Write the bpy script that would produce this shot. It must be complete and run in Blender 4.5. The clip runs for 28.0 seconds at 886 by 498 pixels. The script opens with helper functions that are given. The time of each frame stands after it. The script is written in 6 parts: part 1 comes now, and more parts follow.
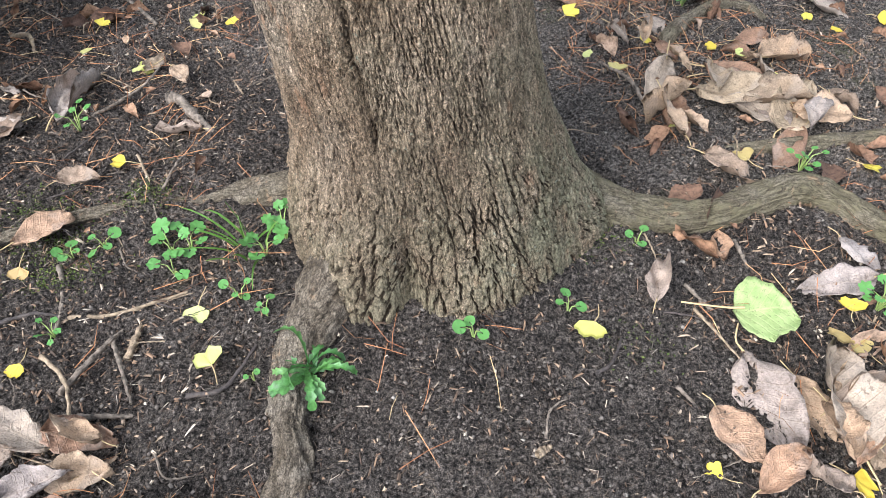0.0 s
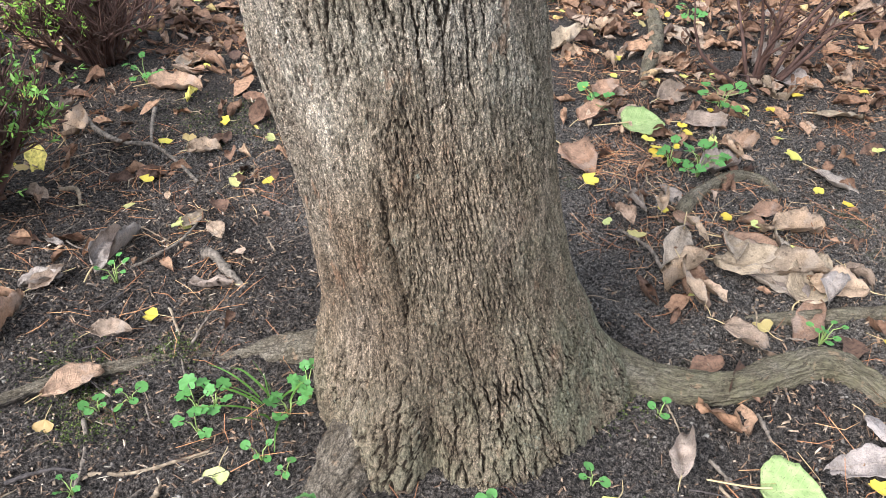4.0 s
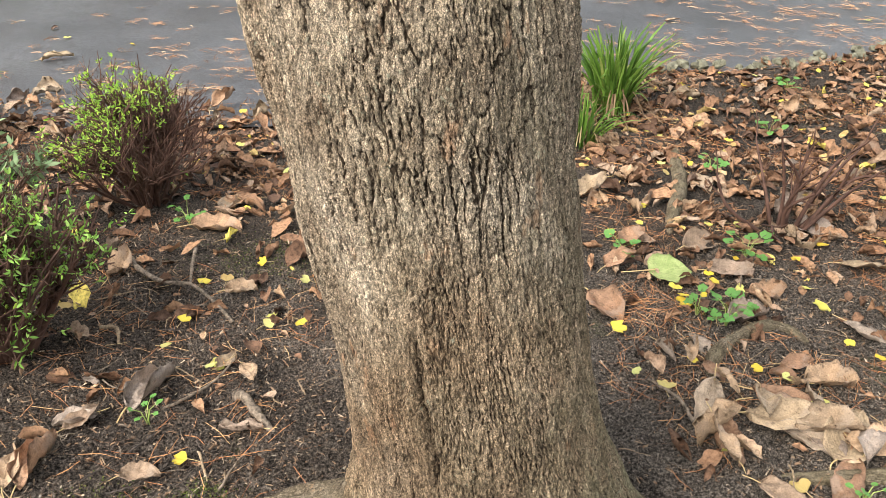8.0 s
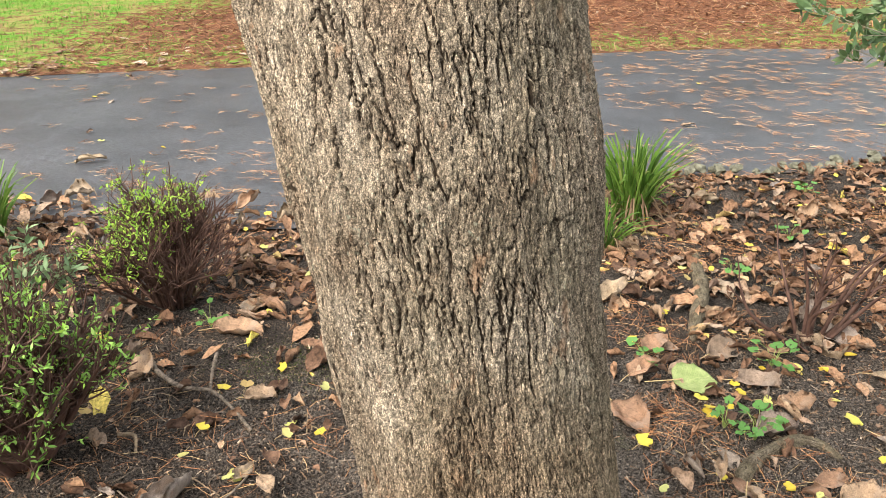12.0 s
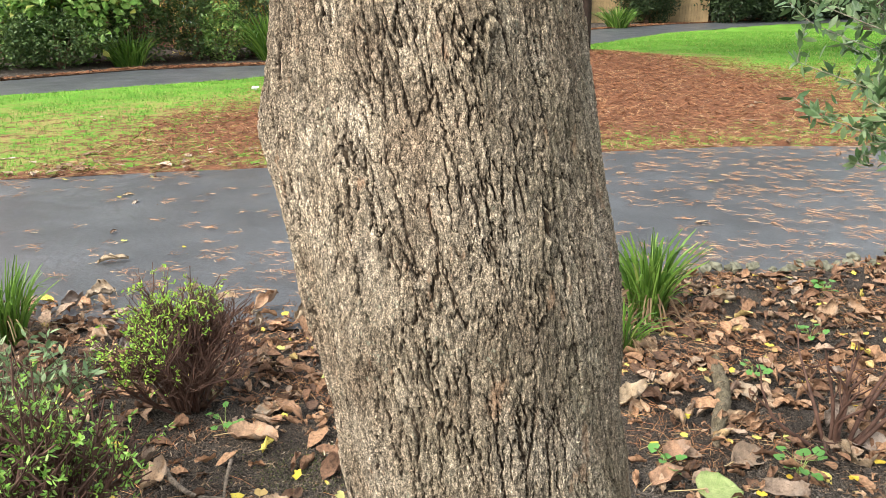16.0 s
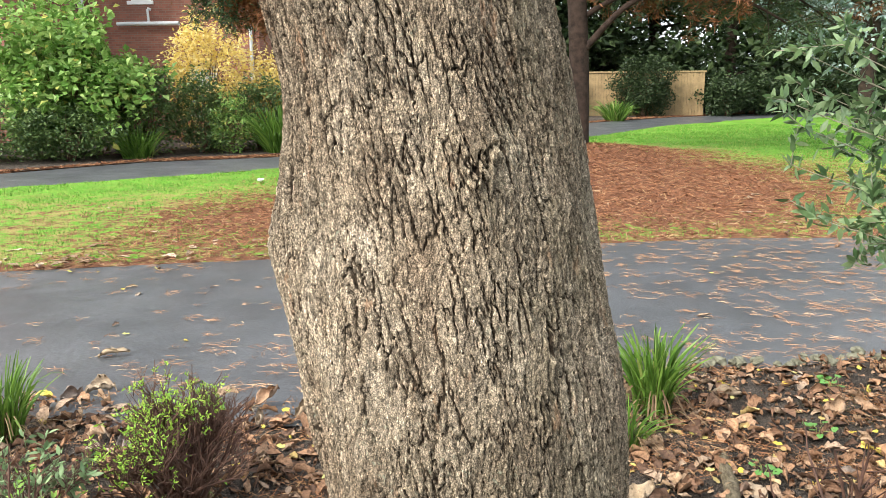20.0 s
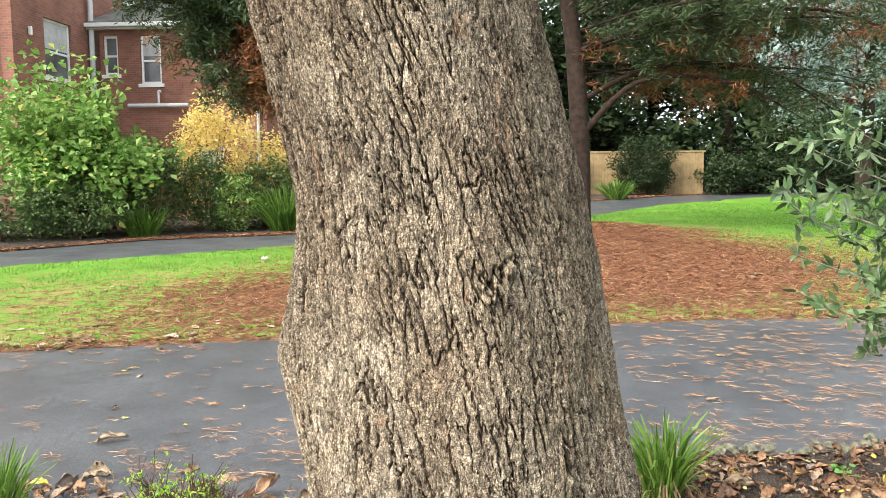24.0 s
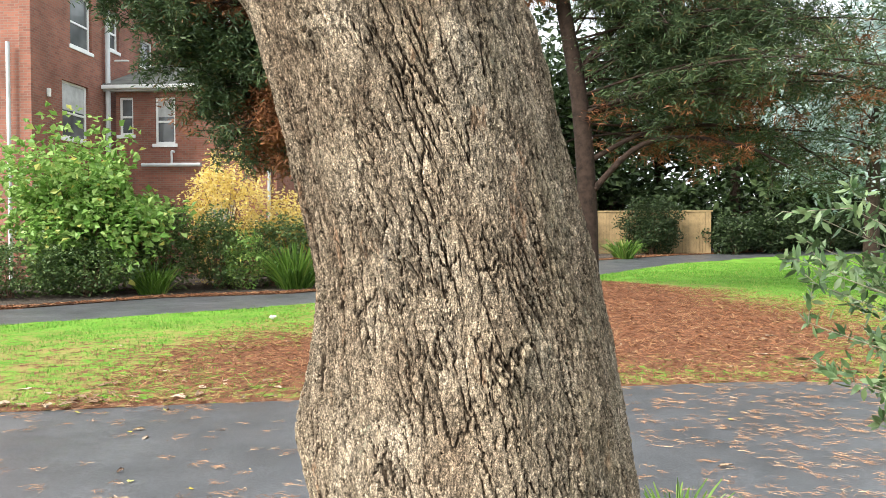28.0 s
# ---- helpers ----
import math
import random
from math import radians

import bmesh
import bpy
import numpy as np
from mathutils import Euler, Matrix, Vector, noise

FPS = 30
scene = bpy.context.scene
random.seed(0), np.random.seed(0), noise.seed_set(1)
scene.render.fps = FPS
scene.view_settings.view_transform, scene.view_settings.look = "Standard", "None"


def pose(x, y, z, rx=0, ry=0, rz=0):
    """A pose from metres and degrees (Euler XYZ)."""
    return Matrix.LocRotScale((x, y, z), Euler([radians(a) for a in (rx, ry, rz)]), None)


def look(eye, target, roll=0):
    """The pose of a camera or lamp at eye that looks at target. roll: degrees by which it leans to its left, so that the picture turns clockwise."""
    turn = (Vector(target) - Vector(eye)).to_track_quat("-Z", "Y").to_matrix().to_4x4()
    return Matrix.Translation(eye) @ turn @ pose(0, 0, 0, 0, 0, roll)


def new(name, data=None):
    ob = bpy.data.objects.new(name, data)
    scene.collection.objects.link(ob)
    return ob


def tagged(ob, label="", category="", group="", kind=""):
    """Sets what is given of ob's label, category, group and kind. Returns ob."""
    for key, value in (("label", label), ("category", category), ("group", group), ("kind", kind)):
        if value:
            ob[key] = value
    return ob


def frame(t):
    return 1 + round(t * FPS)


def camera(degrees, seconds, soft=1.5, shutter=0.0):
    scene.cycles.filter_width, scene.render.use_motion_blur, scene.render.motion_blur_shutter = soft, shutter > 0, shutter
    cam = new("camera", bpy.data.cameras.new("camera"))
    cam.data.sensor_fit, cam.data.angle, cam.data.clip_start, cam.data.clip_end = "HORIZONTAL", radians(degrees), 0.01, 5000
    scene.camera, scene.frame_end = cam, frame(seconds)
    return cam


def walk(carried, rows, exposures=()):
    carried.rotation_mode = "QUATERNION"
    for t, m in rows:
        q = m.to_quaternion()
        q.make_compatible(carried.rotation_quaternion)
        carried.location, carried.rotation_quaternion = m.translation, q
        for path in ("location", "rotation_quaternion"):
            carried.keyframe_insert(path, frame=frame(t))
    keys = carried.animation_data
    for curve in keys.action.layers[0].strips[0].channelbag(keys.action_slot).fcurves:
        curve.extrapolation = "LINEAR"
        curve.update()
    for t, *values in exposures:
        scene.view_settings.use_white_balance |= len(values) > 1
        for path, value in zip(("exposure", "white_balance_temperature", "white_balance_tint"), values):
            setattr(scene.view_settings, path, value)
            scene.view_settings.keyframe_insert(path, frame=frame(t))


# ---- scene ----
cam = camera(59.8, 28.0, 0.5)
METRES, EYE, TILT, LEAN, TURN = 0.39, 1.32, -51.3, -0.3, -3.0
ROWS = [
    (0.0, 0.0, 0.0, 0.0, 0.0, 0.0, -0.0),
    (0.5, -0.0055, -0.0215, 0.0202, 0.06, 1.3, -0.22),
    (1.0, -0.0111, -0.0285, 0.0296, 0.14, 2.6, -0.45),
    (1.5, -0.0154, -0.0347, 0.0445, 0.23, 3.84, -0.73),
    (2.0, -0.0253, -0.0467, 0.0704, 0.32, 5.04, -1.01),
    (2.5, -0.0346, -0.0493, 0.0849, 0.43, 6.26, -1.27),
    (3.0, -0.047, -0.0635, 0.1033, 0.54, 7.54, -1.49),
    (3.5, -0.0532, -0.0821, 0.1242, 0.71, 8.86, -1.68),
    (5.5, -0.0724, -0.1569, 0.1933, 1.53, 14.08, -2.26),
    (6.0, -0.0727, -0.1655, 0.2064, 1.73, 15.26, -2.42),
    (6.5, -0.0771, -0.1782, 0.2171, 1.93, 16.39, -2.6),
    (7.0, -0.0851, -0.1954, 0.2271, 2.12, 17.46, -2.82),
    (7.5, -0.0905, -0.2139, 0.2379, 2.29, 18.54, -3.07),
    (8.0, -0.096, -0.2348, 0.2462, 2.45, 19.63, -3.3),
    (8.5, -0.1034, -0.2505, 0.2555, 2.59, 20.67, -3.5),
    (9.0, -0.1061, -0.2639, 0.2628, 2.72, 21.62, -3.69),
    (9.5, -0.1094, -0.2661, 0.2763, 2.85, 22.49, -3.8),
    (10.0, -0.1154, -0.269, 0.2942, 2.99, 23.31, -3.93),
    (10.5, -0.1209, -0.2746, 0.3076, 3.14, 24.09, -4.03),
    (11.0, -0.1275, -0.2828, 0.3221, 3.29, 24.9, -4.09),
    (11.5, -0.1248, -0.2952, 0.3399, 3.42, 25.7, -4.15),
    (12.0, -0.1293, -0.2979, 0.354, 3.53, 26.48, -4.2),
    (12.5, -0.1351, -0.3006, 0.3676, 3.62, 27.26, -4.26),
    (14.5, -0.1346, -0.3566, 0.401, 4.23, 30.66, -4.52),
    (15.0, -0.1352, -0.3706, 0.4091, 4.4, 31.55, -4.55),
    (15.5, -0.136, -0.3785, 0.4199, 4.53, 32.41, -4.57),
    (16.0, -0.1383, -0.3862, 0.4315, 4.63, 33.25, -4.65),
    (16.5, -0.1412, -0.4009, 0.4408, 4.73, 34.07, -4.72),
    (17.0, -0.1411, -0.417, 0.4438, 4.82, 34.88, -4.78),
    (17.5, -0.1429, -0.43, 0.4475, 4.9, 35.71, -4.79),
    (18.0, -0.1425, -0.4439, 0.4556, 4.93, 36.57, -4.79),
    (18.5, -0.1443, -0.4563, 0.465, 4.91, 37.39, -4.78),
    (19.0, -0.1443, -0.4657, 0.474, 4.85, 38.21, -4.75),
    (19.5, -0.1455, -0.4788, 0.4809, 4.77, 39.0, -4.74),
    (20.0, -0.1489, -0.4933, 0.4861, 4.71, 39.75, -4.73),
    (20.5, -0.1505, -0.509, 0.4927, 4.7, 40.48, -4.73),
    (21.0, -0.151, -0.5133, 0.5056, 4.68, 41.21, -4.76),
    (21.5, -0.1579, -0.5218, 0.5196, 4.72, 41.91, -4.81),
    (22.0, -0.1669, -0.5233, 0.5383, 4.74, 42.63, -4.88),
    (22.5, -0.171, -0.5321, 0.5553, 4.75, 43.35, -4.91),
    (24.5, -0.1912, -0.5781, 0.5884, 4.81, 45.96, -4.94),
    (25.0, -0.1912, -0.5919, 0.5871, 4.86, 46.42, -4.99),
    (25.5, -0.1931, -0.6038, 0.59, 4.93, 46.9, -5.07),
    (26.0, -0.1984, -0.6157, 0.5931, 4.98, 47.4, -5.16),
    (26.5, -0.205, -0.6283, 0.5928, 5.02, 47.95, -5.26),
    (27.0, -0.2069, -0.6383, 0.5962, 5.03, 48.53, -5.36),
    (27.5, -0.21, -0.6531, 0.5962, 5.02, 49.11, -5.45),
    (28.0, -0.2143, -0.6718, 0.5904, 5.0, 49.69, -5.5),
]
LIGHT = [(0.0, 1.58, 5500, 10), (3.5, 1.58, 5500, 10), (5.3, 1.58, 5600, 10), (6.6, 1.58, 6600, 10), (12.5, 1.58, 6600, 10), (17.0, 1.6, 6400, 8), (28.0, 1.68, 6500, 8)]
walk(cam, [(t, pose(0, 0, EYE, TILT, LEAN, TURN) @ pose(METRES * x, METRES * y, METRES * z, 90 + pitch, roll, yaw)) for t, x, y, z, yaw, pitch, roll in ROWS], LIGHT)
# ---- world and light: a bright overcast day, the brighter sky to the left ----
SUN_AZ, SUN_EL = radians(-132), radians(42)
world = bpy.data.worlds.new("overcast_sky")
scene.world = world
world.use_nodes = True
wn, wl = world.node_tree.nodes, world.node_tree.links
sky = wn.new("ShaderNodeTexSky")
sky.sky_type, sky.sun_disc = "NISHITA", False
sky.sun_elevation, sky.sun_rotation = SUN_EL, SUN_AZ
sky.air_density, sky.dust_density = 1.0, 4.0
cloud = wn.new("ShaderNodeMixRGB")
cloud.inputs[0].default_value = 0.72
cloud.inputs[2].default_value = (9.5, 9.8, 10.2, 1)
wl.new(sky.outputs[0], cloud.inputs[1])
wl.new(cloud.outputs[0], wn["Background"].inputs[0])
wn["Background"].inputs[1].default_value = 0.078
sun = new("sun", bpy.data.lights.new("sun", "SUN"))
sun.data.energy, sun.data.angle, sun.data.color = 2.5, radians(36), (1.0, 0.95, 0.87)
sun.matrix_world = look((-20, -18, 24), (0, 0, 0))


# ---- mesh helpers ----
def lattice(ix, iy, iz, seed):
    """A repeatable number from 0 to 1 for each whole-numbered place."""
    h = (ix.astype(np.int64) * 374761393 + iy.astype(np.int64) * 668265263 + iz * 2147483647 + seed * 974711) & 0xFFFFFFFF
    h = ((h ^ (h >> 13)) * 1274126177) & 0xFFFFFFFF
    h = ((h ^ (h >> 16)) * 2246822519) & 0xFFFFFFFF
    return ((h ^ (h >> 15)) & 0xFFFFFF) / float(0xFFFFFF)


def vnoise(x, y, seed=0):
    """Smooth noise from -1 to 1."""
    x, y = np.asarray(x, float), np.asarray(y, float)
    ix, iy = np.floor(x), np.floor(y)
    fx, fy = x - ix, y - iy
    ux, uy = fx * fx * (3 - 2 * fx), fy * fy * (3 - 2 * fy)
    a, b = lattice(ix, iy, 0, seed), lattice(ix + 1, iy, 0, seed)
    c, d = lattice(ix, iy + 1, 0, seed), lattice(ix + 1, iy + 1, 0, seed)
    return 2 * ((a * (1 - ux) + b * ux) * (1 - uy) + (c * (1 - ux) + d * ux) * uy) - 1


def fbm(x, y, octaves=4, seed=0, fall=0.5):
    total, amp, s = 0.0, 1.0, 1.0
    for k in range(octaves):
        total = total + amp * vnoise(x * s + 17.3 * k, y * s - 9.1 * k, seed + k)
        amp, s = amp * fall, s * 2.03
    return total


def cells(x, y, seed=0, jitter=0.9):
    """Distances to the nearest and the second cell point, and the nearest cell's number."""
    ix, iy = np.floor(x), np.floor(y)
    f1, f2, who = np.full(x.shape, 9.0), np.full(x.shape, 9.0), np.zeros(x.shape)
    for dx in (-1, 0, 1):
        for dy in (-1, 0, 1):
            cx, cy = ix + dx, iy + dy
            px = cx + 0.5 + jitter * (lattice(cx, cy, 1, seed) - 0.5)
            py = cy + 0.5 + jitter * (lattice(cx, cy, 2, seed) - 0.5)
            d = np.hypot(px - x, py - y)
            nearer = d < f1
            f2 = np.where(nearer, f1, np.minimum(f2, d))
            who = np.where(nearer, lattice(cx, cy, 3, seed), who)
            f1 = np.where(nearer, d, f1)
    return f1, f2, who


def step(a, b, x):
    k = np.clip((x - a) / (b - a), 0, 1)
    return k * k * (3 - 2 * k)


def sheet_mesh(name, verts, quads, smooth=True, attr=None):
    """A mesh from arrays of places and four-cornered faces (a fourth corner of -1 makes a triangle)."""
    verts, quads = np.asarray(verts, np.float32), np.asarray(quads, np.int32)
    me = bpy.data.meshes.new(name)
    me.vertices.add(len(verts))
    me.vertices.foreach_set("co", verts.ravel())
    k = quads.shape[1]
    me.loops.add(quads.size)
    me.loops.foreach_set("vertex_index", quads.ravel())
    me.polygons.add(len(quads))
    me.polygons.foreach_set("loop_start", np.arange(0, quads.size, k, dtype=np.int32))
    me.polygons.foreach_set("use_smooth", np.full(len(quads), smooth))
    me.update(calc_edges=True)
    for key, values in (attr or {}).items():
        layer = me.attributes.new(key, "FLOAT", "POINT")
        layer.data.foreach_set("value", np.asarray(values, np.float32).ravel())
    return me


def grid_quads(rows, cols, closed=False):
    i, j = np.meshgrid(np.arange(rows - 1), np.arange(cols if closed else cols - 1), indexing="ij")
    k = (j + 1) % cols
    return np.stack([i * cols + j, i * cols + k, (i + 1) * cols + k, (i + 1) * cols + j], -1).reshape(-1, 4)


def part(name, shape, mat, parent=None, label="", at=None):
    """Links a bmesh or a mesh as one object, under a thing or a part."""
    if isinstance(shape, bmesh.types.BMesh):
        me = bpy.data.meshes.new(name)
        shape.to_mesh(me)
        shape.free()
    else:
        me = shape
    if mat and not me.materials:
        me.materials.append(mat)
    ob = new(name, me)
    if parent:
        ob.parent = parent
    if at is not None:
        ob.matrix_basis = at
    if label:
        ob["label"] = label
    return ob


def thing(name, at, label, category, group="", kind=""):
    ob = new(name)
    ob.empty_display_size = 0.05
    ob.matrix_basis = at
    return tagged(ob, label, category, group, kind)


def box(bm, x0, x1, y0, y1, z0, z1, bevel=0.0):
    m = Matrix.LocRotScale(((x0 + x1) / 2, (y0 + y1) / 2, (z0 + z1) / 2), None, (x1 - x0, y1 - y0, z1 - z0))
    made = bmesh.ops.create_cube(bm, size=1, matrix=m)["verts"]
    if bevel:
        edges = list({e for v in made for e in v.link_edges})
        bmesh.ops.bevel(bm, geom=edges, offset=bevel, segments=2, affect="EDGES", profile=0.6)
    return bm


def tube_arrays(points, radii, sides=8):
    """A tapering tube through points, as arrays."""
    p = np.asarray(points, float)
    r = np.asarray(radii, float)
    d = np.gradient(p, axis=0)
    d /= np.linalg.norm(d, axis=1)[:, None] + 1e-9
    ref = np.where(np.abs(d[:, 2:3]) > 0.8, np.array([[1.0, 0, 0]]), np.array([[0, 0, 1.0]]))
    a = np.cross(d, ref)
    a /= np.linalg.norm(a, axis=1)[:, None] + 1e-9
    b = np.cross(d, a)
    t = np.arange(sides) / sides * 2 * np.pi
    v = p[:, None, :] + r[:, None, None] * (np.cos(t)[None, :, None] * a[:, None, :] + np.sin(t)[None, :, None] * b[:, None, :])
    return v.reshape(-1, 3), grid_quads(len(p), sides, True)


class Heap:
    """Collects pieces of geometry into one mesh."""

    def __init__(self):
        self.v, self.f, self.n = [], [], 0

    def add(self, v, f):
        self.v.append(np.asarray(v, float))
        self.f.append(np.asarray(f) + self.n)
        self.n += len(v)

    def tube(self, points, radii, sides=6):
        self.add(*tube_arrays(points, radii, sides))

    def mesh(self, name, smooth=True):
        return sheet_mesh(name, np.concatenate(self.v), np.concatenate(self.f), smooth)


def smooth_line(points, n):
    """A soft curve through a few points."""
    p = np.asarray(points, float)
    q = np.vstack([2 * p[0] - p[1], p, 2 * p[-1] - p[-2]])
    out = []
    for s in np.linspace(0, len(p) - 1.0001, n):
        i = int(s)
        t = s - i
        a, b, c, d = q[i], q[i + 1], q[i + 2], q[i + 3]
        out.append(0.5 * (2 * b + (c - a) * t + (2 * a - 5 * b + 4 * c - d) * t * t + (3 * b - a - 3 * c + d) * t ** 3))
    return np.array(out)


# ---- materials ----
class Mat:
    """A node material under construction."""

    def __init__(self, name, rough=0.8, spec=0.3):
        self.m = bpy.data.materials.new(name)
        self.m.use_nodes = True
        self.n, self.l = self.m.node_tree.nodes, self.m.node_tree.links
        self.b = self.n["Principled BSDF"]
        self.b.inputs["Roughness"].default_value = rough
        self.b.inputs["Specular IOR Level"].default_value = spec
        self.co = self.n.new("ShaderNodeTexCoord").outputs["Object"]

    def scaled(self, s):
        k = self.n.new("ShaderNodeMapping")
        k.inputs["Scale"].default_value = s if isinstance(s, tuple) else (s, s, s)
        self.l.new(self.co, k.inputs[0])
        return k.outputs[0]

    def noise(self, scale, detail=4, rough=0.55, s=1.0):
        k = self.n.new("ShaderNodeTexNoise")
        k.inputs["Scale"].default_value, k.inputs["Detail"].default_value, k.inputs["Roughness"].default_value = scale, detail, rough
        self.l.new(self.scaled(s), k.inputs["Vector"])
        return k.outputs[0]

    def voronoi(self, scale, s=1.0, feature="F1", out="Distance"):
        k = self.n.new("ShaderNodeTexVoronoi")
        k.feature = feature
        k.inputs["Scale"].default_value = scale
        self.l.new(self.scaled(s), k.inputs["Vector"])
        return k.outputs[out]

    def attribute(self, name):
        k = self.n.new("ShaderNodeAttribute")
        k.attribute_name = name
        return k.outputs["Fac"]

    def random(self):
        return self.n.new("ShaderNodeObjectInfo").outputs["Random"]

    def island(self):
        return self.n.new("ShaderNodeNewGeometry").outputs["Random Per Island"]

    def ramp(self, fac, *stops):
        k = self.n.new("ShaderNodeValToRGB")
        e = k.color_ramp.elements
        for i, (p, c) in enumerate(stops):
            el = e[i] if i < 2 else e.new(p)
            el.position = p
            el.color = (*c, 1) if isinstance(c, tuple) else (c, c, c, 1)
        self.l.new(fac, k.inputs[0])
        return k.outputs[0]

    def mix(self, fac, a, b, mode="MIX"):
        k = self.n.new("ShaderNodeMixRGB")
        k.blend_type = mode
        for sock, v in zip(k.inputs, (fac, a, b)):
            if isinstance(v, bpy.types.NodeSocket):
                self.l.new(v, sock)
            elif isinstance(v, tuple):
                sock.default_value = (*v, 1)
            else:
                sock.default_value = v if sock.type == "VALUE" else (v, v, v, 1)
        return k.outputs[0]

    def maths(self, op, a, b=0.0):
        k = self.n.new("ShaderNodeMath")
        k.operation = op
        for sock, v in zip(k.inputs, (a, b)):
            if isinstance(v, bpy.types.NodeSocket):
                self.l.new(v, sock)
            else:
                sock.default_value = v
        return k.outputs[0]

    def bump(self, height, strength=0.5, dist=0.01):
        k = self.n.new("ShaderNodeBump")
        k.inputs["Strength"].default_value, k.inputs["Distance"].default_value = strength, dist
        self.l.new(height, k.inputs["Height"])
        self.l.new(k.outputs[0], self.b.inputs["Normal"])

    def color(self, c):
        if isinstance(c, tuple):
            self.b.inputs["Base Color"].default_value = (*c, 1)
        else:
            self.l.new(c, self.b.inputs["Base Color"])

    def roughness(self, r):
        self.l.new(r, self.b.inputs["Roughness"])

    def thin(self, share=0.35):
        """Lets light through, as a leaf does."""
        t = self.n.new("ShaderNodeBsdfTranslucent")
        k = self.n.new("ShaderNodeMixShader")
        k.inputs[0].default_value = share
        src = self.b.inputs["Base Color"]
        if src.is_linked:
            self.l.new(src.links[0].from_socket, t.inputs[0])
        else:
            t.inputs[0].default_value = src.default_value
        self.l.new(self.b.outputs[0], k.inputs[1])
        self.l.new(t.outputs[0], k.inputs[2])
        self.l.new(k.outputs[0], self.n["Material Output"].inputs[0])


def plain(name, col, rough=0.6, spread=0.25, scale=6.0, bump=0.2, dist=0.003, spec=0.3):
    m = Mat(name, rough, spec)
    lo, hi = tuple(c * (1 - spread) for c in col), tuple(min(1, c * (1 + spread)) for c in col)
    m.color(m.ramp(m.noise(scale, 6), (0.3, lo), (0.7, hi)))
    m.bump(m.noise(scale * 9, 4), bump, dist)
    return m.m


def leafy(name, stops, rough=0.5, share=0.3, spec=0.3):
    """Leaves: each island has its own tint between the stops."""
    m = Mat(name, rough, spec)
    base = m.ramp(m.island(), *stops)
    m.color(m.mix(0.35, base, m.ramp(m.noise(60, 3), (0.3, 0.35), (0.7, 1.0)), "MULTIPLY"))
    m.thin(share)
    return m.m


def bark_material():
    """Corky plates: pale grey-brown weathered tops, furrows of dark brown inner bark with their shade painted in, rusty
    and green patches.
    """
    m = Mat("bark", 0.9, 0.15)
    straight = m.co
    wander = m.n.new("ShaderNodeTexNoise")
    wander.inputs["Scale"].default_value, wander.inputs["Detail"].default_value, wander.inputs["Roughness"].default_value = 120, 4, 0.65
    m.l.new(straight, wander.inputs["Vector"])
    bend = m.n.new("ShaderNodeVectorMath")
    bend.operation = "MULTIPLY_ADD"
    m.l.new(wander.outputs["Color"], bend.inputs[0])
    bend.inputs[1].default_value = (0.006, 0.006, 0.006)
    m.l.new(straight, bend.inputs[2])
    m.co = bend.outputs[0]
    # scales a few millimetres across, split along their edges
    split = m.ramp(m.voronoi(105, (1, 1, 0.3), "DISTANCE_TO_EDGE"), (0.0, 0.0), (0.09, 1.0))
    scale = m.voronoi(105, (1, 1, 0.3), "F1", "Color")
    flaky = m.ramp(m.voronoi(235, (1, 1, 0.62), "DISTANCE_TO_EDGE"), (0.0, 0.0), (0.16, 1.0))
    gaps = m.ramp(m.noise(40, 4, 0.6, (1, 1, 0.35)), (0.44, 0.0), (0.56, 1.0))
    split = m.mix(gaps, 1.0, split)
    m.co = straight
    tone = m.noise(9, 7, 0.7, (1, 1, 0.5))
    base = m.ramp(tone, (0.32, (0.285, 0.209, 0.142)), (0.5, (0.46, 0.368, 0.264)), (0.66, (0.62, 0.515, 0.39)))
    base = m.mix(0.8, base, m.ramp(m.noise(3.1, 5, 0.6, (1, 1, 0.6)), (0.36, 0.66), (0.50, 0.98), (0.64, 1.2)), "MULTIPLY")
    base = m.mix(0.4, base, m.ramp(m.attribute("plate"), (0.0, 0.55), (0.5, 1.0), (1.0, 1.4)), "MULTIPLY")
    base = m.mix(0.4, base, m.ramp(scale, (0.1, 0.55), (0.9, 1.4)), "MULTIPLY")
    base = m.mix(m.maths("SUBTRACT", 1.0, m.attribute("upper")), base, m.mix(1.0, base, (0.80, 0.72, 0.65), "MULTIPLY"))
    fleck = m.noise(170, 6, 0.78, (1, 1, 0.5))
    base = m.mix(0.85, base, m.ramp(fleck, (0.38, 0.18), (0.47, 0.85), (0.60, 1.6)), "MULTIPLY")
    grain = m.noise(520, 4, 0.8)
    base = m.mix(0.8, base, m.ramp(grain, (0.41, 0.25), (0.50, 0.92), (0.59, 1.75)), "MULTIPLY")
    base = m.mix(0.8, base, m.ramp(flaky, (0.0, 0.42), (1.0, 1.15)), "MULTIPLY")
    rust = m.ramp(m.noise(21, 5, 0.65, (1, 1, 0.4)), (0.62, 0.0), (0.67, 1.0))
    base = m.mix(m.maths("MULTIPLY", rust, 0.55), base, m.mix(0.8, (0.50, 0.285, 0.165), m.ramp(fleck, (0.38, 0.4), (0.6, 1.5)), "MULTIPLY"))
    # Olive tint, broken up by noise, over one flank and the foot.
    olive_mottle = m.maths("MULTIPLY", m.attribute("mottled"), m.ramp(m.noise(12, 6, 0.7, (1, 1, 0.5)), (0.36, 0.15), (0.60, 1.0)))
    base = m.mix(m.maths("MULTIPLY", olive_mottle, 0.75), base, m.mix(0.85, (0.255, 0.225, 0.140), m.ramp(fleck, (0.38, 0.25), (0.60, 1.75)), "MULTIPLY"))
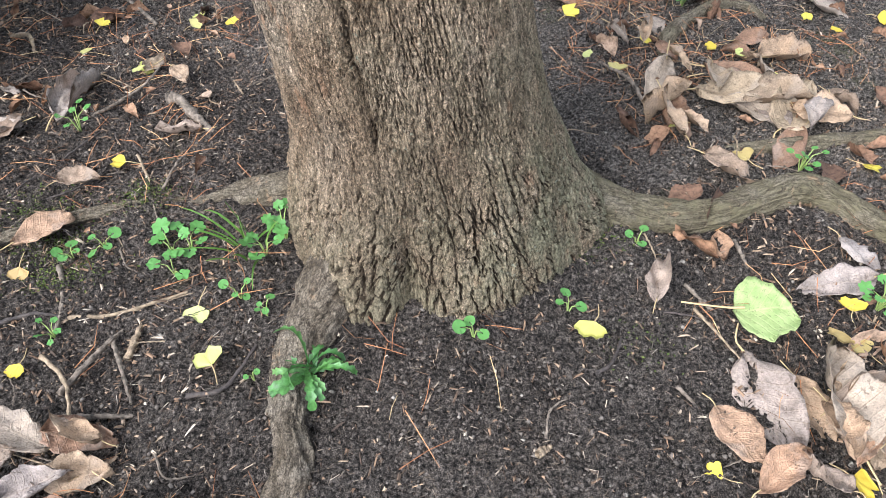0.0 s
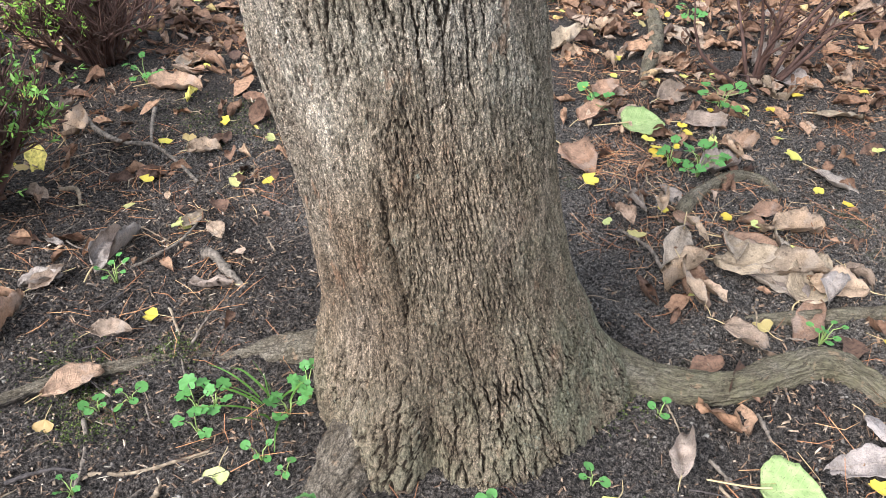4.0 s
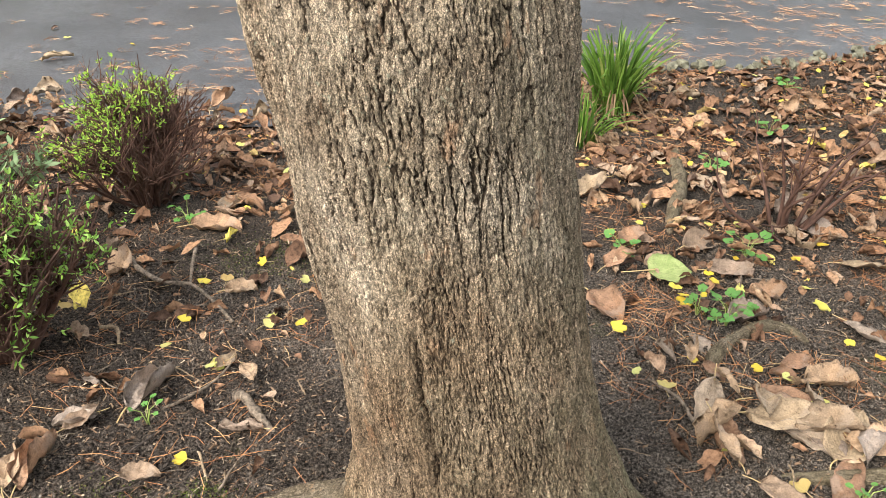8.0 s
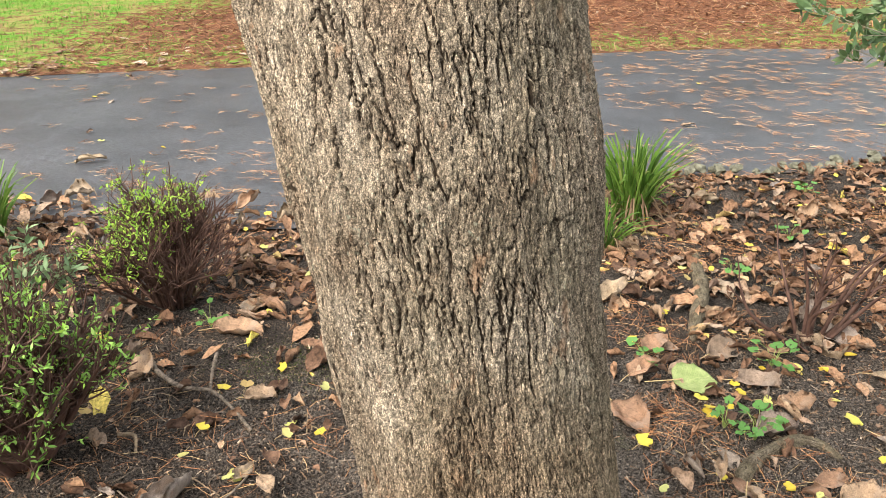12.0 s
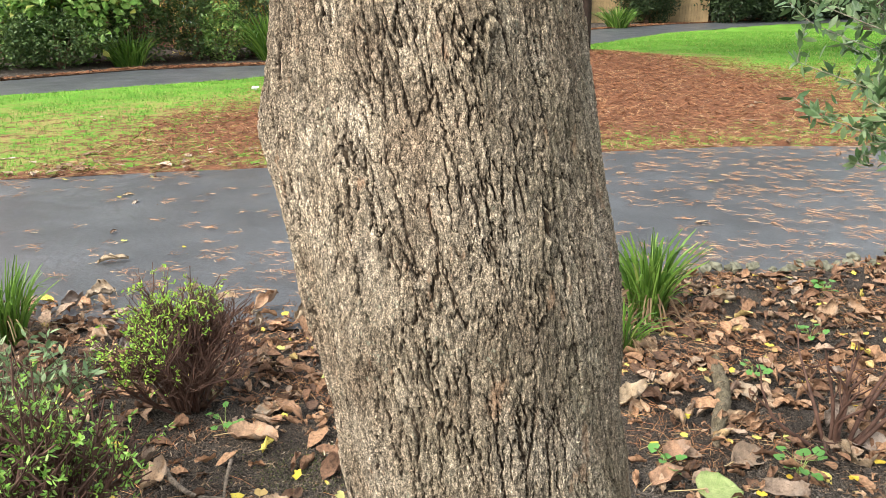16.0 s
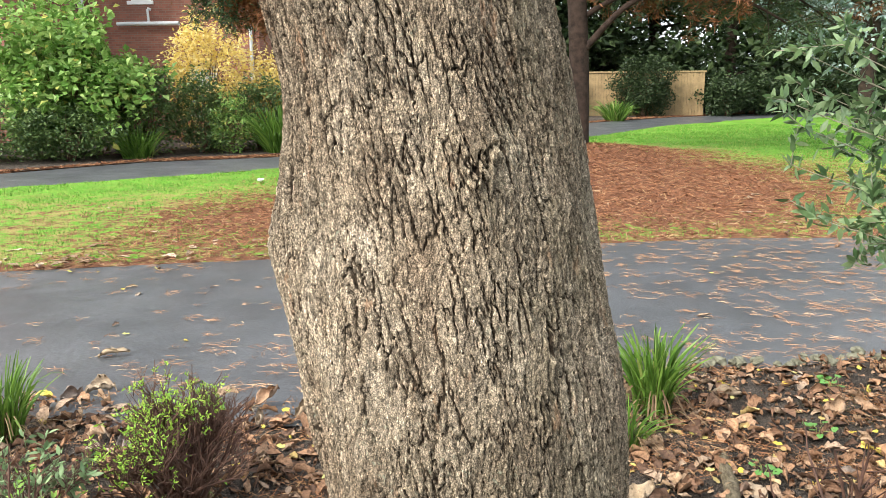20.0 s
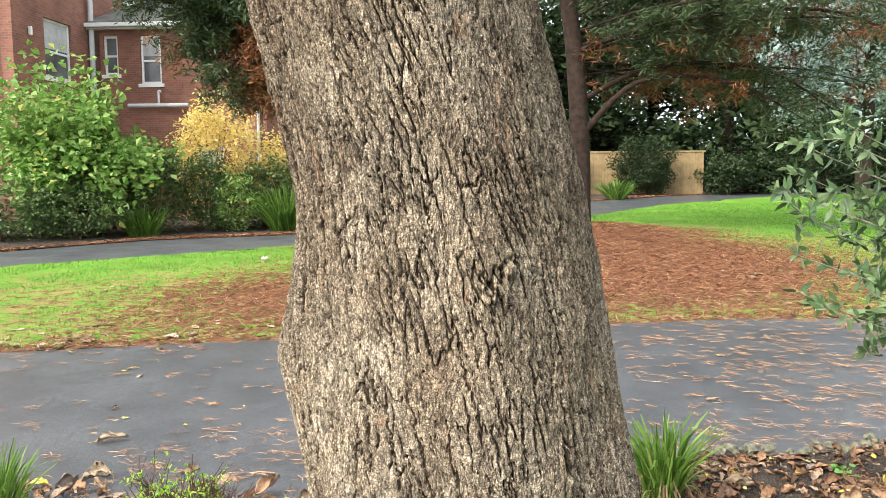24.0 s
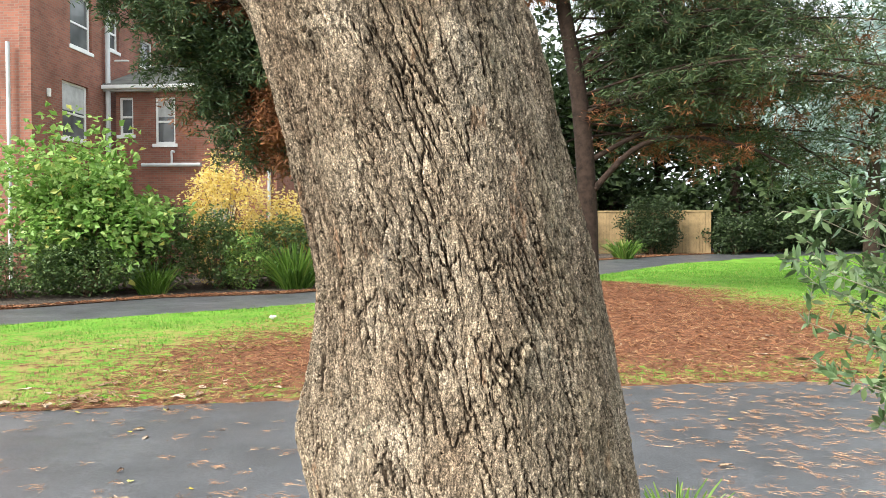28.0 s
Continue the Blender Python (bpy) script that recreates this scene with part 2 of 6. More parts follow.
    lichen = m.maths("MULTIPLY", m.ramp(m.noise(95, 4, 0.7), (0.60, 0.0), (0.66, 1.0)), m.ramp(m.noise(9, 3), (0.5, 0.0), (0.6, 1.0)))
    base = m.mix(m.maths("MULTIPLY", lichen, 0.5), base, (0.47, 0.50, 0.37))
    # Furrows and splits: dark inner bark, with the shade inside them painted in.
    inner = m.ramp(m.attribute("weathered_unshaded"), (0.05, 0.96), (0.55, 0.0))
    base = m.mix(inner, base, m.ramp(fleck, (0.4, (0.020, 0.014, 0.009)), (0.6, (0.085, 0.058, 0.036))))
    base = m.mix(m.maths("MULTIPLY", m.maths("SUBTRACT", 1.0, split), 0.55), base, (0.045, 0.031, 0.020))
    m.color(base)
    h = m.maths("ADD", m.maths("MULTIPLY", split, 0.5), m.maths("ADD", m.maths("MULTIPLY", flaky, 0.35), m.maths("MULTIPLY", fleck, 1.0)))
    m.bump(m.maths("ADD", h, m.maths("MULTIPLY", grain, 0.7)), 1.0, 0.006)
    return m.m


def root_material():
    """Grey-brown root bark, split and flaky along its length."""
    m = Mat("root_bark", 0.9, 0.15)
    xyz = m.n.new("ShaderNodeCombineXYZ")
    m.l.new(m.attribute("around"), xyz.inputs[0])
    m.l.new(m.attribute("along"), xyz.inputs[1])
    world, m.co = m.co, xyz.outputs[0]
    strand = m.noise(150, 6, 0.7, (1, 0.14, 1))
    split = m.ramp(m.noise(70, 5, 0.65, (1, 0.11, 1)), (0.480, 0.0), (0.495, 1.0), (0.503, 1.0), (0.518, 0.0))
    m.co = world
    base = m.ramp(m.noise(14, 6, 0.7), (0.34, (0.125, 0.095, 0.064)), (0.5, (0.205, 0.163, 0.117)), (0.66, (0.30, 0.248, 0.187)))
    base = m.mix(0.45, base, m.ramp(strand, (0.36, 0.55), (0.5, 0.95), (0.62, 1.35)), "MULTIPLY")
    base = m.mix(0.85, base, m.ramp(m.noise(120, 6, 0.78), (0.38, 0.3), (0.5, 0.95), (0.62, 1.5)), "MULTIPLY")
    base = m.mix(0.8, base, m.ramp(m.noise(330, 4, 0.75), (0.40, 0.35), (0.5, 0.95), (0.60, 1.45)), "MULTIPLY")
    olive_mottle = m.maths("MULTIPLY", m.attribute("mottled"), m.ramp(m.noise(16, 6, 0.7), (0.34, 0.3), (0.6, 1.0)))
    base = m.mix(olive_mottle, base, m.mix(0.8, (0.155, 0.132, 0.075), m.ramp(strand, (0.36, 0.4), (0.62, 1.5)), "MULTIPLY"))
    rust = m.ramp(m.noise(22, 4, 0.6), (0.62, 0.0), (0.68, 0.5))
    base = m.mix(rust, base, (0.40, 0.25, 0.14))
    # Root grooves: inner bark and splits, darkened further to paint their shade.
    inner = m.ramp(m.attribute("weathered_unshaded"), (0.05, 1.0), (0.42, 0.0))
    base = m.mix(m.maths("MAXIMUM", inner, m.maths("MULTIPLY", split, 0.8)), base, (0.036, 0.026, 0.018))
    earth = m.ramp(m.maths("ADD", m.attribute("soiled"), m.maths("MULTIPLY", m.noise(60, 5, 0.7), 0.8)), (0.82, 0.0), (0.98, 1.0))
    base = m.mix(earth, base, (0.040, 0.031, 0.024))
    m.color(base)
    m.bump(m.maths("ADD", m.maths("MULTIPLY", strand, 0.5), m.maths("ADD", m.noise(120, 6, 0.78), m.maths("MULTIPLY", m.noise(330, 4, 0.75), 0.6))), 1.0, 0.008)
    return m.m


def soil_material():
    m = Mat("dark_soil", 0.95, 0.12)
    base = m.ramp(m.noise(3.0, 5), (0.3, (0.050, 0.0405, 0.033)), (0.7, (0.104, 0.086, 0.071)))
    dry = m.ramp(m.maths("ADD", m.attribute("dry"), m.noise(6, 5, 0.7)), (0.85, 0.0), (1.25, 1.0))
    base = m.mix(m.maths("MULTIPLY", dry, 0.55), base, (0.145, 0.124, 0.103))
    crumb = m.noise(120, 6, 0.78)
    base = m.mix(0.95, base, m.ramp(crumb, (0.39, 0.06), (0.5, 0.85), (0.62, 2.6)), "MULTIPLY")
    grit = m.noise(420, 3, 0.7)
    base = m.mix(0.7, base, m.ramp(grit, (0.40, 0.2), (0.5, 0.95), (0.62, 2.1)), "MULTIPLY")
    chips = m.ramp(m.voronoi(120, (1, 0.35, 1)), (0.10, 1.0), (0.24, 0.0))
    pick = m.ramp(m.noise(38, 2), (0.54, 0.0), (0.60, 1.0))
    base = m.mix(m.maths("MULTIPLY", m.maths("MULTIPLY", chips, pick), 0.6), base, (0.24, 0.18, 0.125))
    moss = m.ramp(m.noise(2.6, 4), (0.62, 0.0), (0.70, 1.0))
    base = m.mix(m.maths("MULTIPLY", moss, m.ramp(m.noise(70, 3), (0.42, 0.0), (0.58, 0.45))), base, (0.085, 0.095, 0.024))
    m.color(base)
    h = crumb
    m.bump(m.maths("ADD", h, m.maths("MULTIPLY", grit, 0.5)), 1.0, 0.016)
    return m.m


def asphalt_material():
    m = Mat("damp_asphalt", 0.6, 0.75)
    base = m.ramp(m.noise(1.3, 5), (0.3, (0.046, 0.049, 0.054)), (0.7, (0.080, 0.084, 0.091)))
    grit = m.noise(260, 3, 0.7)
    base = m.mix(0.7, base, m.ramp(grit, (0.3, 0.55), (0.7, 1.5)), "MULTIPLY")
    base = m.mix(0.8, base, m.ramp(m.noise(62, 5, 0.8), (0.40, 0.45), (0.5, 0.95), (0.60, 1.65)), "MULTIPLY")
    m.color(base)
    m.roughness(m.ramp(m.noise(2.1, 4), (0.35, 0.36), (0.65, 0.46)))
    m.bump(grit, 0.45, 0.003)
    return m.m


def lawn_material():
    m = Mat("lawn_turf", 0.9, 0.15)
    green = m.ramp(m.noise(1.1, 5), (0.3, (0.074, 0.198, 0.019)), (0.7, (0.132, 0.330, 0.031)))
    worn = m.ramp(m.attribute("litter"), (0.02, 0.25), (0.25, 1.0))
    green = m.mix(m.maths("MULTIPLY", worn, m.ramp(m.noise(3.7, 6, 0.7), (0.40, 0.0), (0.58, 0.8))), green, (0.29, 0.205, 0.085))
    green = m.mix(0.6, green, m.ramp(m.noise(60, 4, 0.7), (0.3, 0.5), (0.7, 1.5)), "MULTIPLY")
    litter = m.ramp(m.noise(34, 4, 0.7), (0.3, (0.085, 0.036, 0.021)), (0.7, (0.215, 0.098, 0.052)))
    litter = m.mix(0.7, litter, m.ramp(m.noise(7, 6, 0.75), (0.38, 0.45), (0.5, 1.0), (0.62, 1.5)), "MULTIPLY")
    share = m.maths("ADD", m.attribute("litter"), m.maths("MULTIPLY", m.maths("SUBTRACT", m.noise(5.5, 7, 0.78), 0.5), 3.4))
    m.color(m.mix(m.ramp(share, (0.38, 0.0), (0.62, 1.0)), green, litter))
    m.bump(m.noise(110, 4, 0.7), 0.8, 0.02)
    return m.m


BARK, ROOT_BARK, SOIL, ASPHALT, TURF = bark_material(), root_material(), soil_material(), asphalt_material(), lawn_material()


# ---- the lie of the land ----
def land(x, y):
    """The ground's height: a mound round the trunk, a bed that falls to the drive, lawns that rise far off."""
    x, y = np.asarray(x, float), np.asarray(y, float)
    z = np.where(y < 3.7, -0.07 * (y - 1.0), -0.19)
    z = np.where(y > 9, -0.19 + 0.018 * (np.minimum(y, 60) - 9), z)
    z = np.where(y < 0.2, 0.056, z)
    return z + 0.07 * np.exp(-((x - 0.08) ** 2 + (y - 0.87) ** 2) / 0.1225)


def near_edge(x):
    """Where the bed meets the drive."""
    return np.interp(x, (-12, -3.0, -2.1, -1.0, 0.0, 1.0, 1.33, 1.9, 2.6, 3.1, 6, 12), (5.6, 4.1, 3.85, 3.95, 4.4, 4.8, 4.98, 5.02, 5.27, 5.6, 7.2, 10))


def far_edge(x):
    """Where the drive meets the grass."""
    return np.interp(x, (-30, -5.2, -3.9, -2.4, 1.2, 2.9, 4.3, 12, 40), (3.0, 7.6, 7.95, 8.3, 9.25, 9.6, 9.7, 10.4, 12))


def soft_axis(parts):
    """Grid lines from stretches of (start, end, spacing)."""
    return np.unique(np.concatenate([np.arange(a, b, s) for a, b, s in parts]).round(4))


def build_ground():
    xs = soft_axis([(-300, -40, 40), (-40, -6, 2.5), (-6, -1.6, 0.11), (-1.6, -1.05, 0.012), (-1.05, 1.25, 0.0072), (1.25, 2.2, 0.013), (2.2, 6, 0.11), (6, 40, 2.5), (40, 301, 40)])
    ys = soft_axis([(-300, -20, 40), (-20, 0.2, 1.5), (0.2, 0.4, 0.03), (0.4, 1.7, 0.0072), (1.7, 2.6, 0.011), (2.6, 5.4, 0.03), (5.4, 12, 0.4), (12, 80, 3), (80, 1000, 60)])
    x, y = np.meshgrid(xs, ys)
    z = land(x, y)
    bed = step(0.12, -0.1, y - near_edge(x)) * step(6, 4, np.abs(x)) * step(0.3, 0.42, y)
    f1, f2, who = cells(x / 0.017, y / 0.017, 3)
    clod = np.clip(0.62 - f1, 0, 1) * (who > 0.35) * who
    lump = 0.016 * fbm(x / 0.16, y / 0.16, 3, 5) + 0.006 * fbm(x / 0.035, y / 0.035, 3, 9) + 0.012 * clod + 0.005 * fbm(x / 0.014, y / 0.014, 3, 11, 0.7)
    z = z + bed * lump - 0.05 * (1 - bed)
    ground = part("ground", sheet_mesh("ground", np.stack([x, y, z], -1).reshape(-1, 3), grid_quads(len(ys), len(xs)), attr={"dry": step(1.1, 1.9, y + 0.35 * x) * step(2.9, 2.1, y) * (0.45 + 0.55 * step(0.0, 0.4, x))}), SOIL)
    tagged(ground, "dark crumbly garden soil of the planting bed", "ground", kind="structure")


def strip(name, xs, lo, hi, rows, mat, lift, label, category, attr=None):
    x = np.repeat(xs[None, :], rows, 0)
    k = np.linspace(0, 1, rows)[:, None]
    y = lo(x) * (1 - k) + hi(x) * k
    z = land(x, y) + lift(x, y)
    me = sheet_mesh(name, np.stack([x, y, z], -1).reshape(-1, 3), grid_quads(rows, len(xs)), attr={key: f(x, y) for key, f in (attr or {}).items()})
    return tagged(part(name, me, mat), label, category, kind="structure")


def litter_share(x, y):
    """Fallen pine needles: thick under the pine and along the drive's edge."""
    under = np.exp(-(((x - 2.3) / 4.2) ** 2 + ((y - 15.2) / 6.0) ** 2)) * 1.35
    edge = np.exp(-((y - far_edge(x)) / 0.5) ** 2) * 0.75
    left = 0.68 * np.exp(-(((x + 2.2) / 3.2) ** 2 + ((y - 11.3) / 3.2) ** 2))
    lawn = 0.7 * step(2.0, 0.0, np.abs((y - 16.5) - 1.15 * (x - 3.7))) * (x > 2)
    verge = 0.26 * step(14, 11, y) * step(4, 1, x)
    return np.clip(np.maximum(np.maximum(under, edge), left + verge) - 0.25 * lawn, 0, 1.3) * (y < 24)


def path_near(x):
    return np.interp(x, (-40, -9.3, -7.2, -4.9, -1, 3.2, 7.2, 13.1, 40), (2, 13.9, 15.4, 17.2, 21, 26.5, 32.8, 38.7, 52))


def path_far(x):
    return np.interp(x, (-40, -10.8, -8.7, -5.6, -1, 4.3, 8.8, 13, 40), (4, 16.2, 18.5, 19.8, 25, 35.2, 39.7, 42.5, 58))


build_ground()
strip("road", np.linspace(-60, 60, 400), near_edge, far_edge, 30, ASPHALT, lambda x, y: 0.008 * fbm(x / 2.5, y / 2.5, 2, 4) - 0.008, "dark damp asphalt drive strewn with pine needles", "road")
strip("lawn", np.concatenate([np.linspace(-60, -12, 40), np.linspace(-11.8, 22, 260), np.linspace(23, 90, 30)]), far_edge, path_near, 120, TURF,
      lambda x, y: 0.03 * step(0.0, 0.35, y - far_edge(x)) - 0.012 + 0.3 * np.exp(-(((x - 2.2) / 2.4) ** 2 + ((y - 19.5) / 2.6) ** 2)) + 0.02 * fbm(x / 0.5, y / 0.5, 3, 8) * step(0.0, 0.4, y - far_edge(x)), "green lawn with a drift of rusty pine needles", "lawn", {"litter": litter_share})
strip("pavement", np.linspace(-60, 60, 240), path_near, path_far, 8, ASPHALT, lambda x, y: 0.015 + 0 * x, "grey asphalt garden path", "path")
strip("shrub_bed", np.linspace(-80, 80, 160), path_far, lambda x: path_far(x) + 60, 40, SOIL, lambda x, y: 0.03 + 0.02 * fbm(x, y, 2, 2), "dark soil under the shrub border", "ground")


# ---- the tree ----
TZ = (-0.25, 0.0, 0.2, 0.38, 0.5, 0.6, 0.73, 0.84, 0.92, 1.0, 1.1, 1.2, 1.3, 1.4, 1.5, 1.58, 1.66, 1.82, 2.0, 3.0, 4.6)
TX = (0.05, 0.045, 0.035, 0.018, -0.004, -0.016, -0.042, -0.06, -0.073, -0.084, -0.097, -0.111, -0.132, -0.146, -0.148, -0.156, -0.168, -0.208, -0.257, -0.5, -0.8)
TY = (1.15, 1.145, 1.14, 1.123, 1.108, 1.113, 1.12, 1.134, 1.139, 1.143, 1.158, 1.17, 1.187, 1.2, 1.208, 1.197, 1.188, 1.183, 1.18, 1.18, 1.2)
TR = (0.31, 0.295, 0.265, 0.24, 0.225, 0.222, 0.219, 0.222, 0.226, 0.228, 0.237, 0.242, 0.244, 0.237, 0.222, 0.21, 0.205, 0.204, 0.203, 0.19, 0.16)


def bark_relief(u, z):
    """Height of the bark in metres, its weathered and unshaded share (low in furrows, whose shade is painted), where
    olive mottles it and each plate's tint, over arc length u and height z.
    """
    a = u + 0.0055 * fbm(u / 0.10, z / 0.30, 3, 21) + 0.0024 * fbm(u / 0.012, z / 0.020, 3, 25) + 0.0013 * fbm(u / 0.0042, z / 0.0065, 2, 27) + 0.14 * (z - 1.25) * step(1.25, 1.6, z)
    b = z + 0.014 * fbm(u / 0.013, z / 0.04, 3, 29)
    def network(w, ht, seed):
        """Distance in metres from the cracks between cells of that width and height, and each cell's number."""
        d1, d2, n = cells(a / w, b / ht, seed)
        e = d2 - d1
        slope = np.hypot(np.gradient(e, u[0], axis=1), np.gradient(e, z[:, 0], axis=0))
        return e / np.clip(slope, 0.15 / w, 2.5 / w), n
    def crack(d, wide):
        return step(0.45, 1.0, d / np.maximum(wide, 1e-5))
    def patches(su, sz, seed, lo, hi):
        return step(lo, hi, fbm(u / su, z / sz, 3, seed))
    dp, who = network(0.0140, 0.058, 31)
    ds, swho = network(0.0075, 0.020, 37)
    df, fwho = network(0.0050, 0.0085, 39)
    dt, twho = network(0.0075, 0.040, 41)
    dc, cwho = network(0.0150, 0.042, 43)
    dl, lwho = network(0.034, 0.26, 45)
    dr, rwho = network(0.0175, 0.20, 48)
    upper = step(0.66, 0.98, z + 0.10 * fbm(u / 0.12, z / 0.2, 2, 51) + 0.25 * step(0.05, 0.22, -u))
    foot = step(0.42, 0.24, z + 0.06 * fbm(u / 0.06, z / 0.1, 2, 52))
    edge = step(-0.13, -0.26, u) + 0.4 * step(0.14, 0.26, u)
    # cracks open and close along their way
    plates = crack(dp, 0.0009 + 0.0017 * patches(0.022, 0.06, 61, -0.35, 0.55) + 0.0007 * edge)
    long_ = crack(dl, 0.0008 + 0.0022 * patches(0.05, 0.09, 63, -0.3, 0.5) + 0.0014 * edge)
    scales = crack(ds, 0.0005 + 0.0017 * patches(0.03, 0.04, 65, -0.2, 0.5))
    flakes = crack(df, 0.0011)
    ribs = 1 - np.clip(edge, 0, 1) * (1 - crack(dr, 0.0040))
    thread = crack(dt, 0.0011 + 0.0013 * patches(0.02, 0.07, 67, -0.4, 0.4))
    chunk = crack(dc, 0.0010 + 0.0028 * patches(0.02, 0.05, 69, -0.4, 0.4))
    deep = 0.9 - 0.15 * edge
    plates_h = deep * (0.0058 * plates + 0.0040 * long_) + 0.0050 * ribs + 0.002 * edge * rwho - 0.0050 + 0.0016 * who + 0.0016 * scales + 0.0014 * swho
    threads_h = 0.0046 * thread + 0.0026 * long_ + 0.0020 * twho + 0.0014 * scales + 0.0010 * swho
    foot_h = 0.0085 * chunk + 0.0060 * long_ + 0.0042 * cwho + 0.0022 * scales + 0.0020 * swho
    def blend(p, t, f):
        return upper * p + (1 - upper) * ((1 - foot) * t + foot * f)
    h = blend(plates_h, threads_h, foot_h)
    h = h + 0.0008 * flakes + 0.0008 * fwho + 0.0009 * fbm(u / 0.005, z / 0.008, 3, 55, 0.6) + 0.0050 * fbm(u / 0.07, z / 0.16, 3, 58)
    h = h + 0.010 * (np.exp(-((u - 0.075) / 0.045) ** 2) - np.exp(-((u + 0.005) / 0.05) ** 2)) * step(1.2, 1.5, z)
    # Low in the cracks, where the colour also carries the furrows' shade.
    unshaded = blend(plates * long_ * ribs, (0.15 + 0.85 * thread) * (0.25 + 0.75 * long_), chunk * long_) * (0.50 + 0.50 * scales) * (0.85 + 0.15 * flakes) + 0.06 * fbm(u / 0.02, z / 0.05, 2, 66)
    tint = blend(0.6 * who + 0.4 * swho, 0.5 * twho + 0.5 * swho, 0.6 * cwho + 0.4 * swho)
    # scars of old branches: a furrow with a raised lip
    for su, sz, w, d in ((0.07, 1.515, 0.04, 0.013), (-0.085, 1.665, 0.04, 0.009), (-0.03, 1.215, 0.016, 0.014), (0.035, 1.165, 0.075, 0.005), (0.14, 1.28, 0.012, 0.012), (-0.13, 1.93, 0.07, 0.011), (-0.055, 0.73, 0.012, 0.010)):
        line = (z - sz) - 0.25 * (u - su) * np.sin(su * 90) - 0.022 * fbm(u / 0.014, z / 0.2, 3, int(sz * 100), 0.65)
        fade = np.exp(-((u - su) / w) ** 2)
        h = h - d * fade * np.exp(-(line / 0.0045) ** 2) + 0.7 * d * fade * np.exp(-((line + 0.014) / 0.012) ** 2)
        unshaded = unshaded - 0.8 * fade * np.exp(-(line / 0.0045) ** 2)
    # the long seam above the cleft and the lump on one flank
    seam = np.exp(-((u + 0.055 + 0.02 * (0.73 - z) + 0.004 * vnoise(z / 0.05, z * 0, 3)) / 0.006) ** 2) * step(0.74, 0.70, z) * step(0.25, 0.5, z)
    h, unshaded = h - 0.012 * seam, unshaded - 0.5 * seam
    h = h + 0.024 * np.exp(-(((u + 0.36) / 0.09) ** 2 + ((z - 1.36) / 0.09) ** 2))
    # Olive mottling: stronger on the right flank and towards the foot.
    mottled = step(-0.02, 0.22, u + 0.06 * fbm(u / 0.1, z / 0.1, 3, 71)) * (0.55 + 0.45 * step(0.8, 0.2, z)) + 0.8 * step(0.45, 0.12, z) + 0.35 * np.exp(-((u + 0.02) / 0.08) ** 2) * step(1.3, 1.0, z)
    return h, unshaded, mottled, upper, tint


def flare(angle, z):
    """The butt swells into its roots; the angle is 0 towards +x and -90 degrees towards the viewer's side."""
    low = step(0.46, 0.02, z)
    def lobe(a, width):
        d = (angle - radians(a) + np.pi) % (2 * np.pi) - np.pi
        return np.exp(-(d / radians(width)) ** 2)
    out = 0.085 * lobe(-4, 24) * low ** 2.4 + 0.055 * lobe(-119, 16) * low + 0.02 * lobe(-170, 25) * low ** 1.5 + 0.034 * lobe(-66, 42) * low ** 1.3
    return out - 0.05 * lobe(-101, 5) * step(0.36, 0.12, z) + 0.06 * lobe(90, 40) * low


def build_trunk(parent):
    fine = np.linspace(radians(-184), radians(4), 660)
    back = np.linspace(radians(4), radians(176), 42)[1:-1]
    ang = np.concatenate([fine, back])
    zs = np.concatenate([np.arange(-0.02, 2.08, 0.0025), np.linspace(2.12, 4.6, 90)])
    a, z = np.meshgrid(ang, zs)
    cx, cy, r = np.interp(zs, TZ, TX)[:, None], np.interp(zs, TZ, TY)[:, None], np.interp(zs, TZ, TR)[:, None]
    k = np.ones(89) / 89
    def soften(q):
        return np.convolve(np.pad(q[:, 0], 44, mode="edge"), k, "valid")[:, None]
    cx, cy, r = soften(cx) + 0.0035, soften(cy), soften(r)
    u = (a + np.pi / 2) * 0.225
    h, unshaded, mottled, upper, tint = bark_relief(u, z)
    rad = r + flare(a, z) + h - 0.010
    v = np.stack([cx + rad * np.cos(a), cy + rad * np.sin(a), z + 0 * a], -1)
    cols = len(ang)
    me = sheet_mesh("trunk", v.reshape(-1, 3), grid_quads(len(zs), cols, True), attr={"weathered_unshaded": unshaded, "mottled": mottled, "upper": upper, "plate": tint})
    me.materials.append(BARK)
    bm = bmesh.new()
    bm.from_mesh(me)
    bm.verts.ensure_lookup_table()
    bm.faces.new(bm.verts[(len(zs) - 1) * cols:])
    bm.to_mesh(me)
    bm.free()
    return part("trunk", me, BARK, parent)


tree = thing("tree", pose(0, 0, 0), "leaning tree trunk with rough furrowed grey-brown bark", "tree")
build_trunk(tree)


